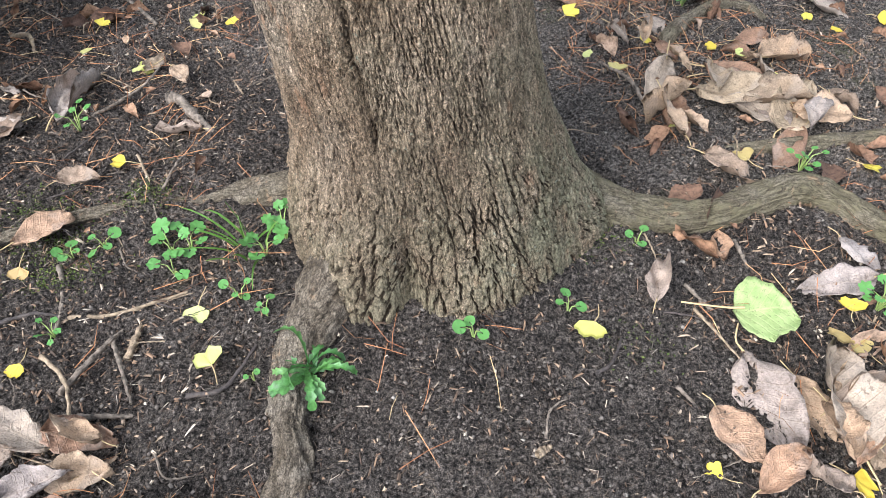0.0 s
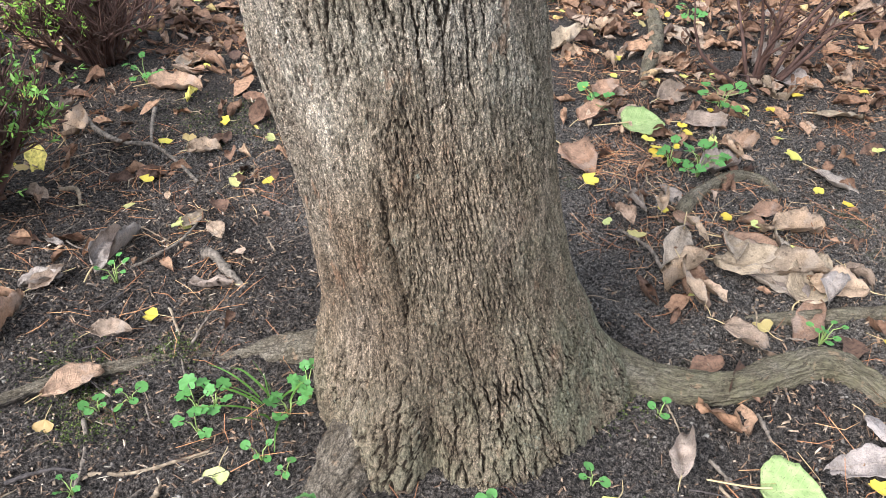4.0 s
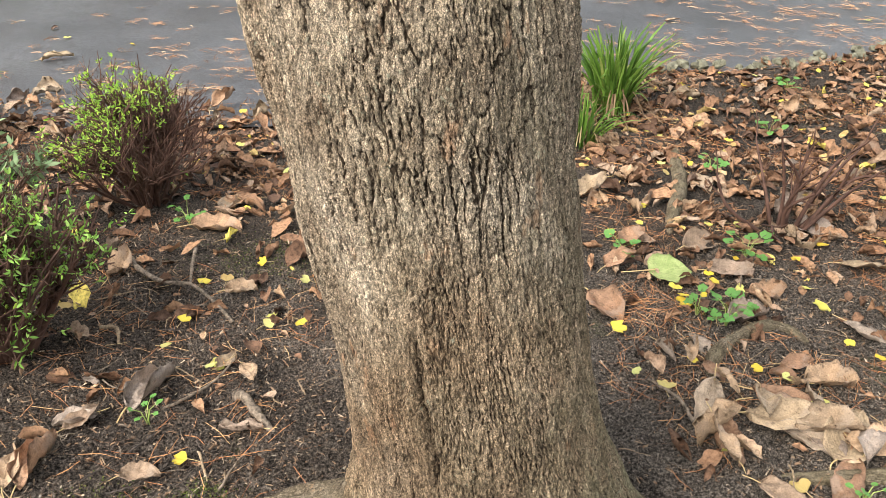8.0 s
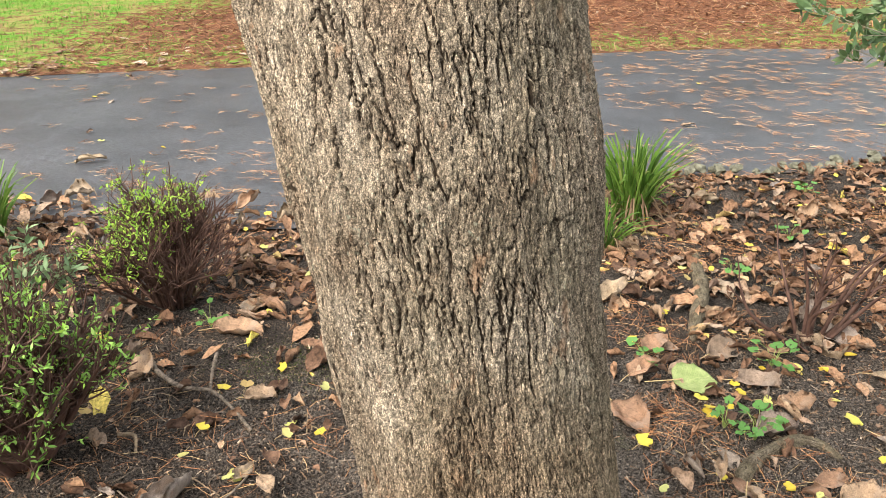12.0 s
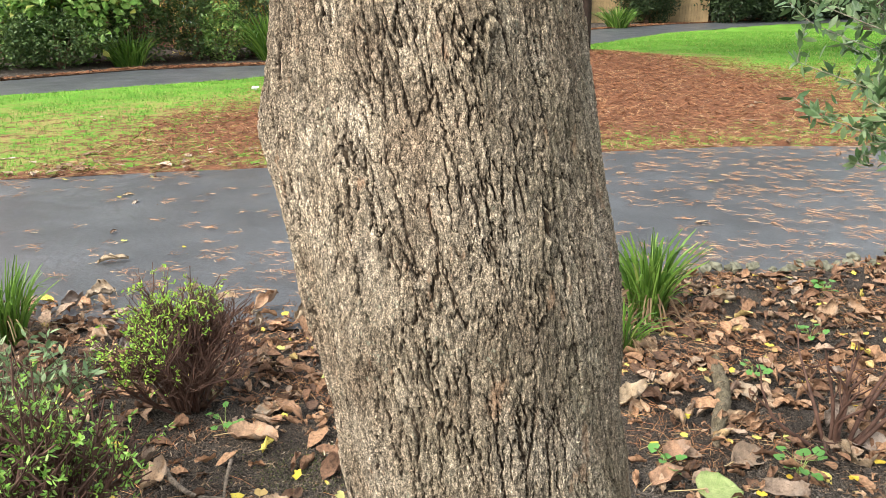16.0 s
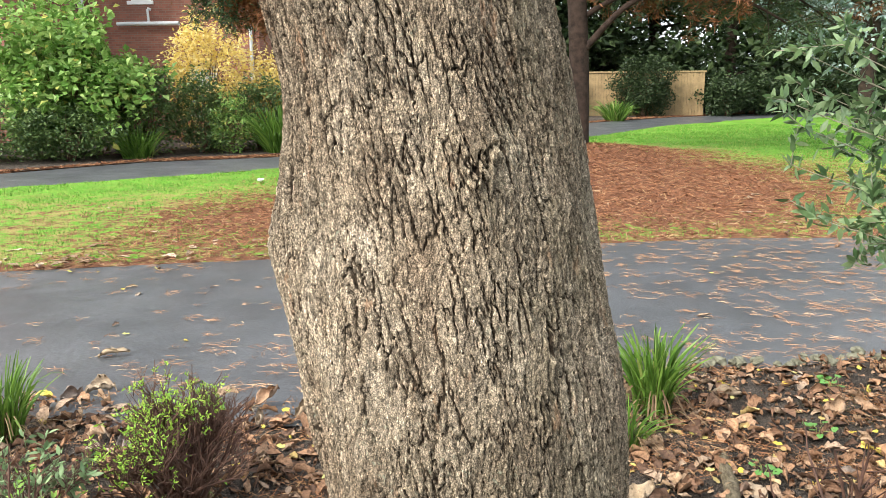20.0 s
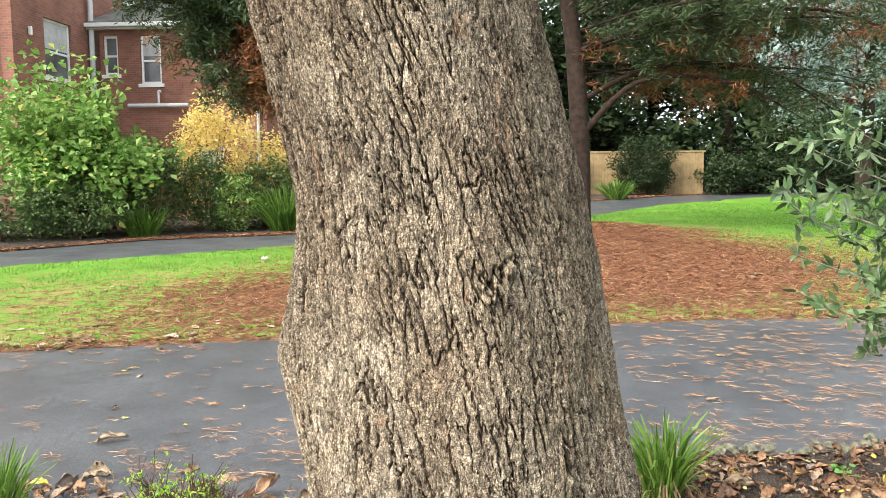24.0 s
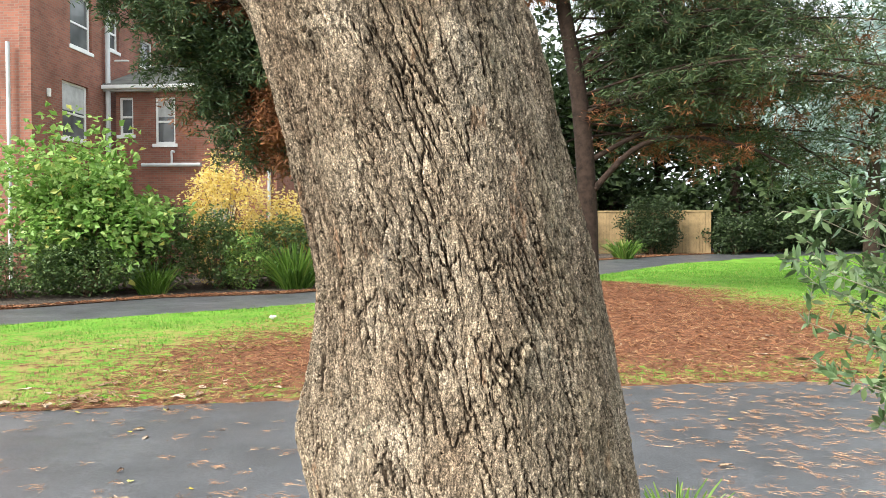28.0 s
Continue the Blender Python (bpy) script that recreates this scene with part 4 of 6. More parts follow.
bush("shrub", (21.5, 37.5), (1.6, 1.4, 1.1), 3000, 0.2, YELLOW_BUSH, 17, "yellow-leaved shrub at the far edge of the lawn", 8)
bush("shrub", (7.6, 40.4), (1.55, 0.8, 1.5), 9000, 0.14, HEDGE, 18, "dark shrub grown against the timber fence", 8)


def far_tree(at, height, radius, mat, seed, n, size, label, low=0.25):
    rng = np.random.default_rng(seed)
    x, y = at
    ob = thing("tree", pose(x, y, float(land(x, y)) - 0.1), label, "tree")
    h = Heap()
    h.tube([(0, 0, 0), (0.1, 0, height * 0.5), (0, 0, height * 0.9)], (0.35, 0.25, 0.06), 8)
    for i in range(12):
        a, z = rng.uniform(0, 6.28), height * rng.uniform(low, 0.8)
        h.tube(smooth_line([(0, 0, z), (np.cos(a) * radius * 0.5, np.sin(a) * radius * 0.5, z + 0.4), (np.cos(a) * radius * 0.9, np.sin(a) * radius * 0.9, z + 0.5)], 6), np.linspace(0.1, 0.02, 6), 5)
    part("trunk", h.mesh("trunk"), PINE_BARK, ob)
    pts = np.concatenate([blob_points(rng, n // 5, (rng.normal(0, 0.3) * radius, rng.normal(0, 0.3) * radius, height * k), (radius * rng.uniform(0.7, 1.0), radius * rng.uniform(0.7, 1), height * 0.2), 0.2, 0.5, seed + j) for j, k in enumerate((low + 0.1, 0.45, 0.58, 0.72, 0.86))])
    part("crown", sheet_mesh("crown", *leaf_cloud(pts, size, rng, 1.7), smooth=False), mat, ob)


for i in range(15):
    x = -4 + i * 3.4
    far_tree((x, 46.5 + 3 * math.sin(i * 2.1) + 0.2 * abs(x - 8)), 12 + 3 * math.sin(i * 1.7), 4.3, HEDGE, 40 + i, 6500, 0.48, "tall dark evergreen tree beyond the lawn", 0.06)
for i in range(11):
    bush("shrub", (1.5 + i * 2.9, 47.5 + 1.5 * math.sin(i * 1.9)), (2.3, 1.6, 2.3), 3600, 0.28, HEDGE, 140 + i, "tall dark evergreen hedge shrub behind the lawn", 8, 1.6, 0.3)
far_tree((15.5, 34), 12, 3.4, BLUE_BUSH, 60, 8000, 0.3, "tall blue-grey cedar beyond the lawn", 0.3)


def tuft(ob, tips, rng, per, length, width):
    """Sprays of long needles round twig ends."""
    rust = vnoise(tips[:, 0] * 0.8 + tips[:, 1] * 0.5, tips[:, 2] * 0.9, 7) > 0.30
    rust &= rng.random(len(tips)) < 0.85
    for mat, sel in ((PINE_GREEN, tips[~rust]), (PINE_RUST, tips[rust])):
        c = np.repeat(sel, per, 0) + rng.normal(0, 0.085, (len(sel) * per, 3))
        part("foliage", sheet_mesh("foliage", *leaf_cloud(c, length, rng, length / width, 0.05, 0.3), smooth=False), mat, ob)


def limb(ob, rng, p0, angle, ln, rise, fall, r, twigs, first=4):
    """A limb with its side twigs; gives back the places of the needle sprays."""
    d = np.array([np.cos(angle), np.sin(angle), 0])
    line = smooth_line([p0, p0 + d * ln * 0.3 + (0, 0, rise), p0 + d * ln * 0.7 + (0, 0, rise * 0.9), p0 + d * ln + (0, 0, rise * 0.6 - fall)], 20)
    h, tips = Heap(), []
    h.tube(line, np.linspace(r, 0.015, 20), 6)
    for j in range(first, 20):
        for q in range(twigs):
            b = rng.normal(size=3)
            b[2] = b[2] * 0.55 - 0.25
            e = line[j] + b / np.linalg.norm(b) * rng.uniform(0.35, 1.15)
            h.tube([line[j], (line[j] + e) / 2 + (0, 0, 0.06), e], (0.012, 0.009, 0.004), 3)
            tips += [e, line[j] * 0.45 + e * 0.55, line[j] * 0.2 + e * 0.8]
    part("limb", h.mesh("limb"), PINE_BARK, ob)
    return tips


def pine(at):
    """The pine: leaning trunk, drooping limbs and tufts of long needles."""
    rng = np.random.default_rng(77)
    x, y = at
    ob = thing("pine_tree", pose(x, y, float(land(x, y))), "tall pine with dark red-brown trunk and drooping needled limbs", "tree")
    h = Heap()
    h.tube(smooth_line([(0.05, 0, -0.2), (0.0, 0, 0.4), (-0.05, 0, 2.5), (-0.25, 0, 5), (-0.75, 0, 8), (-1.0, 0, 11)], 40), np.interp(np.linspace(0, 1, 40), (0, 0.03, 0.08, 0.5, 1), (0.55, 0.36, 0.27, 0.24, 0.14)), 16)
    part("trunk", h.mesh("trunk"), PINE_BARK, ob)
    tips = []
    for z0, a, ln, rise, fall, r in ((2.35, -0.25, 5.5, 1.5, 0.5, 0.1), (3.3, -0.1, 6.5, 0.9, 0.9, 0.08), (5.6, -0.15, 6.0, 1.8, 0.2, 0.11), (4.6, -0.35, 8.5, 0.6, 1.3, 0.08)):
        tips += limb(ob, rng, np.array([-0.1 - 0.05 * z0, 0, z0]), a, ln, rise, fall, r, 3, 9)
    for k in range(44):
        z0 = 4.1 + 6.5 * ((k + rng.uniform(-0.7, 0.7)) / 44)
        tips += limb(ob, rng, np.array([-0.1 - 0.09 * max(0, z0 - 4), 0, z0]), rng.uniform(-0.85, 0.55), rng.uniform(3.5, 10.5) * (1 if z0 < 6.5 else 0.62), rng.uniform(-0.2, 1.2), rng.uniform(0.2, 1.9), 0.032, 3)
    for k in range(4):
        z0 = 7.2 + k * 0.7
        tips += limb(ob, rng, np.array([-0.4, 0, z0]), np.pi + rng.uniform(-0.7, 0.7), rng.uniform(1.5, 3.0), 0.5, 0.4, 0.06, 3)
    tuft(ob, np.array(tips), rng, 22, 0.21, 0.026)
    return ob


pine((2.15, 20.2))


def second_pine():
    """A pine whose boughs reach across the house."""
    rng = np.random.default_rng(91)
    ob = thing("pine_tree", pose(-3.0, 17.6, float(land(-3.0, 17.6))), "pine with dense dark green boughs before the house", "tree")
    h = Heap()
    h.tube(smooth_line([(0, 0, -0.2), (0, 0, 2.5), (0.1, 0, 6), (0.0, 0, 11)], 30), np.linspace(0.2, 0.1, 30), 12)
    part("trunk", h.mesh("trunk"), PINE_BARK, ob)
    tips = []
    for z0, ln, fall in ((3.6, 2.0, 0.5), (3.9, 2.7, 0.4), (4.3, 3.0, 0.7), (4.8, 3.7, 0.6), (5.2, 3.4, 0.5), (5.6, 4.0, 0.5), (5.9, 4.6, 0.5), (6.3, 5.2, 0.4), (6.7, 5.9, 0.6), (7.0, 6.2, 0.5), (7.4, 5.0, 0.4), (7.9, 4.6, 0.4), (8.4, 4.0, 0.4)):
        for w in (-0.25, 0.3):
            tips += limb(ob, rng, np.array([0, 0, z0]), np.pi + w + rng.uniform(-0.15, 0.15), ln * rng.uniform(0.85, 1.05), 0.35, fall, 0.06, 4, 6)
    tuft(ob, np.array(tips), rng, 38, 0.16, 0.036)


second_pine()

# ---- the bed's own shrubs ----
TIP_GREEN = leafy("yellow_green_tip_leaves", [(0.0, (0.20, 0.40, 0.05)), (0.6, (0.37, 0.60, 0.08)), (1.0, (0.54, 0.68, 0.12))], 0.45, 0.35)
SMALL_GREEN = leafy("small_bright_green_leaves", [(0.0, (0.15, 0.31, 0.05)), (0.5, (0.25, 0.47, 0.09)), (1.0, (0.38, 0.58, 0.14))], 0.4, 0.3)
RED_STEM = plain("red_brown_stem_bark", (0.085, 0.045, 0.032), 0.75, 0.45, 25, 0.3)


def rosettes(tips, ways, size, per, rng, width=0.34):
    """Whorls of pointed leaves at shoot tips."""
    n = len(tips)
    d = np.repeat(ways, per, 0) * 0.55 + rng.normal(0, 0.75, (n * per, 3))
    d /= np.linalg.norm(d, axis=1)[:, None]
    c = np.repeat(tips, per, 0) - np.repeat(ways, per, 0) * rng.uniform(0, 1.6, (n * per, 1)) * size
    side = np.cross(d, rng.normal(size=(n * per, 3)))
    side /= np.linalg.norm(side, axis=1)[:, None] + 1e-9
    nor = np.cross(side, d)
    s = size * rng.uniform(0.6, 1.2, (n * per, 1))
    w = s * width * 0.5
    v = np.stack([c, c + d * s * 0.35 - side * w, c + d * s * 0.7 - side * w * 0.75 - nor * s * 0.05, c + d * s - nor * s * 0.14, c + d * s * 0.7 + side * w * 0.75 - nor * s * 0.05, c + d * s * 0.35 + side * w], 1).reshape(-1, 3)
    k = np.arange(n * per)[:, None] * 6
    return v, np.concatenate([k + [0, 1, 2, 5], k + [2, 3, 4, 5]])


def twiggy_shrub(at, radius, height, stems, seed, label, mat, leaf, per, share, lean=(0, 0), side=None, second=None, thick=1.0, sparse=False):
    """A shrub of many branching stems with leaf whorls at the shoot tips."""
    rng = np.random.default_rng(seed)
    x, y = at
    ob = thing("shrub", pose(x, y, float(land(x, y))), label, "shrub")
    tips, ways = [], []
    wood = Heap()
    for i in range(stems):
        a, e = rng.uniform(0, 2 * np.pi), rng.random() ** 0.6
        foot = np.array([np.cos(a) * e * 0.18 * radius, np.sin(a) * e * 0.18 * radius, -0.03])
        top = np.array([np.cos(a) * e * radius + lean[0], np.sin(a) * e * radius + lean[1], height * (1 - 0.45 * e * e) * rng.uniform(0.65, 0.95)])
        mid = foot * 0.5 + top * 0.5 + np.array([0, 0, 0.06 * height]) + rng.normal(0, 0.035, 3)
        line = smooth_line([foot, mid, top], 10)
        wood.tube(line, np.linspace(0.0055, 0.0024, 10) * (0.7 + height) * thick, 5)
        for j in range(4, 10):
            for q in range(1 if sparse else 2):
                if sparse and rng.random() < 0.45:
                    continue
                d = (line[j] - line[j - 1])
                d = d / np.linalg.norm(d) + rng.normal(0, 0.55, 3)
                d[2] = abs(d[2]) * 0.8 + 0.25
                d /= np.linalg.norm(d)
                p2 = line[j] + d * rng.uniform(0.05, 0.14) * (0.6 + height)
                wood.tube([line[j], line[j] * 0.5 + p2 * 0.5 + rng.normal(0, 0.006, 3), p2], (0.0022 * thick, 0.0019 * thick, 0.0013 * thick), 4)
                tips.append(p2), ways.append(d)
                for r in range(0 if sparse else 2):
                    d2 = d + rng.normal(0, 0.6, 3)
                    d2[2] += 0.2
                    d2 /= np.linalg.norm(d2)
                    p3 = p2 * 0.6 + line[j] * 0.4 + d2 * rng.uniform(0.03, 0.09) * (0.6 + height)
                    wood.tube([p2 * 0.6 + line[j] * 0.4, p3], (0.0015, 0.0009), 3)
                    tips.append(p3), ways.append(d2)
        if not share:
            part("stem", wood.mesh("stem"), RED_STEM, ob)
            wood = Heap()
    if share:
        part("stem", wood.mesh("stem"), RED_STEM, ob)
        tips, ways = np.array(tips), np.array(ways)
        keep = rng.random(len(tips)) < share
        if side is not None:
            k = tips[:, 2] / height * 0.9 + (tips[:, :2] @ np.array(side)) / radius * 0.5
            keep &= rng.random(len(tips)) < step(0.25, 0.85, k)
        part("crown", sheet_mesh("crown", *rosettes(tips[keep], ways[keep], leaf, per, rng), smooth=False), mat, ob)
        if second:
            low = rng.random(len(tips)) < second[1]
            part("crown", sheet_mesh("crown", *rosettes(tips[low], ways[low], leaf, 3, rng), smooth=False), second[0], ob)
    return ob


twiggy_shrub((-1.36, 2.96), 0.30, 0.56, 64, 21, "small bushy shrub with yellow-green shoot tips and bare red-brown twigs", TIP_GREEN, 0.022, 6, 0.36, side=(-1.0, -0.1), second=(SMALL_GREEN, 0.012), thick=1.2)
twiggy_shrub((-1.38, 1.82), 0.28, 0.60, 56, 22, "twiggy shrub with small bright green leaves on red-brown stems", SMALL_GREEN, 0.023, 6, 0.33, second=(TIP_GREEN, 0.04), thick=1.9)
GREY_GREEN = leafy("broad_grey_green_leaves", [(0.0, (0.12, 0.20, 0.09)), (0.6, (0.22, 0.32, 0.15)), (1.0, (0.33, 0.43, 0.22))], 0.5, 0.25)
twiggy_shrub((-1.78, 2.3), 0.40, 0.52, 26, 26, "low shrub with broad grey-green leaves on thin stems", GREY_GREEN, 0.05, 3, 0.35)
twiggy_shrub((1.31, 2.76), 0.42, 0.45, 14, 27, "leafless low shrub of thin red-brown twigs", None, 0.02, 0, 0, lean=(0.05, 0), thick=1.6, sparse=True)
strap_clump("strap_leaf_plant", (0.86, 4.2), 170, 0.50, 0.27, 0.017, 23, "bright green clump of strap leaves beside the drive", None, 0.85, 70)
strap_clump("strap_leaf_plant", (0.62, 3.75), 80, 0.34, 0.2, 0.011, 28, "small green clump of strap leaves behind the trunk", None, 0.5, 40)
strap_clump("strap_leaf_plant", (-2.62, 3.65), 170, 0.5, 0.26, 0.012, 24, "bright green clump of strap leaves beside the drive", None, 0.7, 60)

OLIVE = leafy("grey_green_narrow_leaves", [(0.0, (0.06, 0.12, 0.045)), (0.6, (0.13, 0.215, 0.085)), (1.0, (0.25, 0.34, 0.16))], 0.35, 0.2, 0.45)
PALE_STEM = plain("pale_grey_stem_bark", (0.30, 0.27, 0.20), 0.7, 0.25, 25, 0.2)


def narrow_leaf_shrub():
    """Arching pale branches with narrow leaves in pairs."""
    rng = np.random.default_rng(31)
    x, y = 2.35, 2.85
    ob = thing("shrub", pose(x, y, float(land(x, y))), "tall shrub with narrow grey-green leaves on pale stems", "shrub")
    wood, tips, ways = Heap(), [], []
    ends = [(-1.47, -0.05, 1.91), (-1.36, -0.1, 1.93), (-1.28, 0.05, 1.98), (-1.50, 0.0, 1.75), (-1.40, 0.1, 1.80), (-1.44, 0.05, 1.52), (-1.40, -0.1, 1.35)]
    for i in range(105):
        if i < len(ends):
            end = np.array(ends[i]) + np.array([0.11, 0, -0.06])
        else:
            z = rng.uniform(1.08, 1.70)
            end = np.array([rng.uniform(-1.04 - 0.4 * (z - 1.12), -0.1), rng.uniform(-0.45, 0.4), z])
        foot = np.array([rng.normal(0, 0.06), rng.normal(0, 0.06), -0.05])
        line = smooth_line([foot, foot * 0.4 + end * np.array([0.12, 0.2, 0.55]), end * np.array([0.5, 0.6, 0.82]), end], 22)
        wood.tube(line, np.linspace(0.008, 0.0014, 22), 5)
        for j in range(9, 22):
            d = line[j] - line[j - 1]
            d /= np.linalg.norm(d)
            for q in range(2):
                s = d + rng.normal(0, 0.7, 3)
                s /= np.linalg.norm(s)
                tips.append(line[j] + s * 0.006), ways.append(s)
            if j % 3 == 0:
                s = d + rng.normal(0, 0.6, 3)
                e = line[j] + s / np.linalg.norm(s) * rng.uniform(0.06, 0.16)
                wood.tube([line[j], e], (0.002, 0.001), 3)
                for k in (0.4, 0.6, 0.8, 1.0):
                    tips.append(line[j] * (1 - k) + e * k), ways.append(s / np.linalg.norm(s))
    part("stem", wood.mesh("stem"), PALE_STEM, ob)
    part("crown", sheet_mesh("crown", *rosettes(np.array(tips), np.array(ways), 0.056, 4, rng, 0.36), smooth=False), OLIVE, ob)


narrow_leaf_shrub()


# ---- fallen leaves ----
def dead_leaf_material():
    m = Mat("dry_brown_leaf", 0.65, 0.3)
    base = m.ramp(m.random(), (0.0, (0.17, 0.098, 0.062)), (0.2, (0.31, 0.18, 0.108)), (0.4, (0.37, 0.255, 0.158)), (0.55, (0.25, 0.175, 0.12)), (0.7, (0.27, 0.225, 0.20)), (0.88, (0.33, 0.245, 0.155)), (1.0, (0.15, 0.095, 0.068)))
    blotch = m.ramp(m.noise(3.2, 6, 0.7), (0.32, 0.38), (0.5, 1.0), (0.68, 1.5))
    base = m.mix(0.9, base, blotch, "MULTIPLY")
    base = m.mix(0.5, base, m.ramp(m.noise(48, 4, 0.7), (0.36, 0.45), (0.5, 1.0), (0.64, 1.4)), "MULTIPLY")
    pale = m.ramp(m.noise(2.3, 4, 0.6), (0.58, 0.0), (0.66, 1.0))
    base = m.mix(m.maths("MULTIPLY", pale, 0.35), base, (0.31, 0.25, 0.20))
    spots = m.ramp(m.noise(14, 3, 0.6), (0.61, 0.0), (0.66, 1.0))
    base = m.mix(m.maths("MULTIPLY", spots, 0.55), base, (0.07, 0.045, 0.03))
    # the midrib, and veins that branch off it at a slant
    xyz = m.n.new("ShaderNodeSeparateXYZ")
    m.l.new(m.co, xyz.inputs[0])
    out = m.maths("ABSOLUTE", xyz.outputs[1])
    slant = m.maths("SUBTRACT", xyz.outputs[0], m.maths("MULTIPLY", out, 0.75))
    saw = m.maths("ABSOLUTE", m.maths("SUBTRACT", m.maths("FRACT", m.maths("MULTIPLY", slant, 9.0)), 0.5))
    vein = m.maths("MAXIMUM", m.ramp(saw, (0.0, 1.0), (0.09, 0.0)), m.ramp(out, (0.006, 1.0), (0.016, 0.0)))
    base = m.mix(m.maths("MULTIPLY", vein, 0.12), base, (0.40, 0.29, 0.18))
    m.color(base)
    h = m.maths("ADD", m.maths("MULTIPLY", vein, 0.15), m.maths("ADD", m.noise(9, 4, 0.6), m.maths("MULTIPLY", m.noise(40, 3), 0.4)))
    m.bump(h, 0.8, 0.006)
    m.thin(0.1)
    return m.m


def yellow_leaf_material():
    m = Mat("yellow_fan_leaf", 0.5, 0.3)
    base = m.ramp(m.random(), (0.0, (0.74, 0.52, 0.05)), (0.5, (0.66, 0.57, 0.09)), (0.8, (0.55, 0.57, 0.20)), (1.0, (0.46, 0.29, 0.11)))
    m.color(m.mix(0.5, base, m.ramp(m.noise(60, 4, 0.6), (0.3, 0.6), (0.65, 1.1)), "MULTIPLY"))
    m.bump(m.noise(120, 2), 0.3, 0.001)
    m.thin(0.25)
    return m.m


DEAD, YELLOW = dead_leaf_material(), yellow_leaf_material()


def fallen_green_material():
    """A pale green blade with lighter veins and dark specks."""
    m = Mat("pale_green_fallen_leaf", 0.6, 0.3)
    base = m.ramp(m.noise(30, 5, 0.65), (0.35, (0.20, 0.27, 0.085)), (0.65, (0.33, 0.38, 0.15)))
    xyz = m.n.new("ShaderNodeSeparateXYZ")
    m.l.new(m.co, xyz.inputs[0])
    out = m.maths("ABSOLUTE", xyz.outputs[1])
    saw = m.maths("ABSOLUTE", m.maths("SUBTRACT", m.maths("FRACT", m.maths("MULTIPLY", m.maths("SUBTRACT", xyz.outputs[0], m.maths("MULTIPLY", out, 0.8)), 52.0)), 0.5))
    vein = m.maths("MAXIMUM", m.ramp(saw, (0.0, 1.0), (0.10, 0.0)), m.ramp(out, (0.0008, 1.0), (0.0022, 0.0)))
    base = m.mix(m.maths("MULTIPLY", vein, 0.35), base, (0.44, 0.46, 0.20))
    base = m.mix(m.ramp(m.noise(260, 3, 0.6), (0.60, 0.0), (0.66, 0.7)), base, (0.09, 0.07, 0.04))
    m.color(base)
    m.bump(m.maths("ADD", m.maths("MULTIPLY", vein, -0.4), m.noise(90, 4, 0.6)), 0.7, 0.002)
    m.thin(0.12)
    return m.m


GREEN_LEAF = fallen_green_material()
WEED_GREEN = leafy("weed_leaf_green", [(0.0, (0.075, 0.19, 0.04)), (0.6, (0.13, 0.30, 0.07)), (1.0, (0.22, 0.40, 0.10))], 0.45, 0.25)
STALK = plain("pale_leaf_stalk", (0.45, 0.33, 0.16), 0.6, 0.3, 20, 0.2)
GREEN_STALK = plain("green_leaf_stalk", (0.28, 0.36, 0.10), 0.6, 0.3, 20, 0.2)
TWIG = plain("weathered_twig_bark", (0.185, 0.145, 0.108), 0.85, 0.75, 90, 0.9, 0.004)


def leaf_blade(rng, width=0.5, curl=0.5, ragged=0.04, rows=17, cols=11):
    """A dry leaf one unit long, curled, crumpled and torn, along +x with its stalk end at 0."""
    s, t = np.meshgrid(np.linspace(0, 1, rows), np.linspace(-1, 1, cols), indexing="ij")
    wide = np.sin(np.pi * np.clip(s, 0.0, 1) ** rng.uniform(0.65, 1.0)) ** 0.7 + 0.02
    k = rng.uniform(0, 90)
    left, right = (np.clip(1 + ragged * 3 * fbm(s * 8 + k + q, s * 0, 3, 3, 0.7), 0.35, 1.5) for q in (0, 40))
    half = width * 0.5 * wide * np.where(t > 0, left, right)
    yy = half * t
    turn = curl * rng.uniform(0.5, 1.5, 2)
    ang = np.where(t > 0, turn[0], turn[1]) * np.abs(t) * (0.5 + 0.7 * s)
    yy = yy * np.cos(ang * 0.9)
    zz = np.abs(half * t) * np.sin(ang) * 1.1
    bend = rng.uniform(-0.5, 0.7) * curl
    zz = zz + bend * (s - 0.45) ** 2 * 0.9 + (0.03 + 0.06 * curl) * fbm(s * 4.5 + k, t * 2.0, 3, 3) + 0.006 * np.abs(t) * np.sin(s * 30 + t * 2)
    zz = zz - 0.018 * np.exp(-(t / 0.12) ** 2) + rng.uniform(-0.16, 0.16) * curl * t * s
    xx = s * (1 - 0.12 * curl * s) + 0.03 * fbm(s * 5, t * 3 + k, 2, 5)
    yy = yy + 0.10 * rng.normal() * s ** 2
    return np.stack([xx, yy, zz - np.percentile(zz, 12)], -1).reshape(-1, 3), grid_quads(rows, cols)


def solid(verts, quads, rows, cols, thick):
    """Gives a leaf a second side and closed rims."""
    n = len(verts)
    rim = [i for i in range(cols)] + [i * cols + cols - 1 for i in range(1, rows)] + [(rows - 1) * cols + i for i in range(cols - 2, -1, -1)] + [i * cols for i in range(rows - 2, 0, -1)]
    rim = np.array(rim)
    nxt = np.roll(rim, -1)
    low = np.array(verts) - (0, 0, thick)
    return np.concatenate([verts, low]), np.concatenate([quads, quads[:, ::-1] + n, np.stack([nxt, rim, rim + n, nxt + n], -1)])


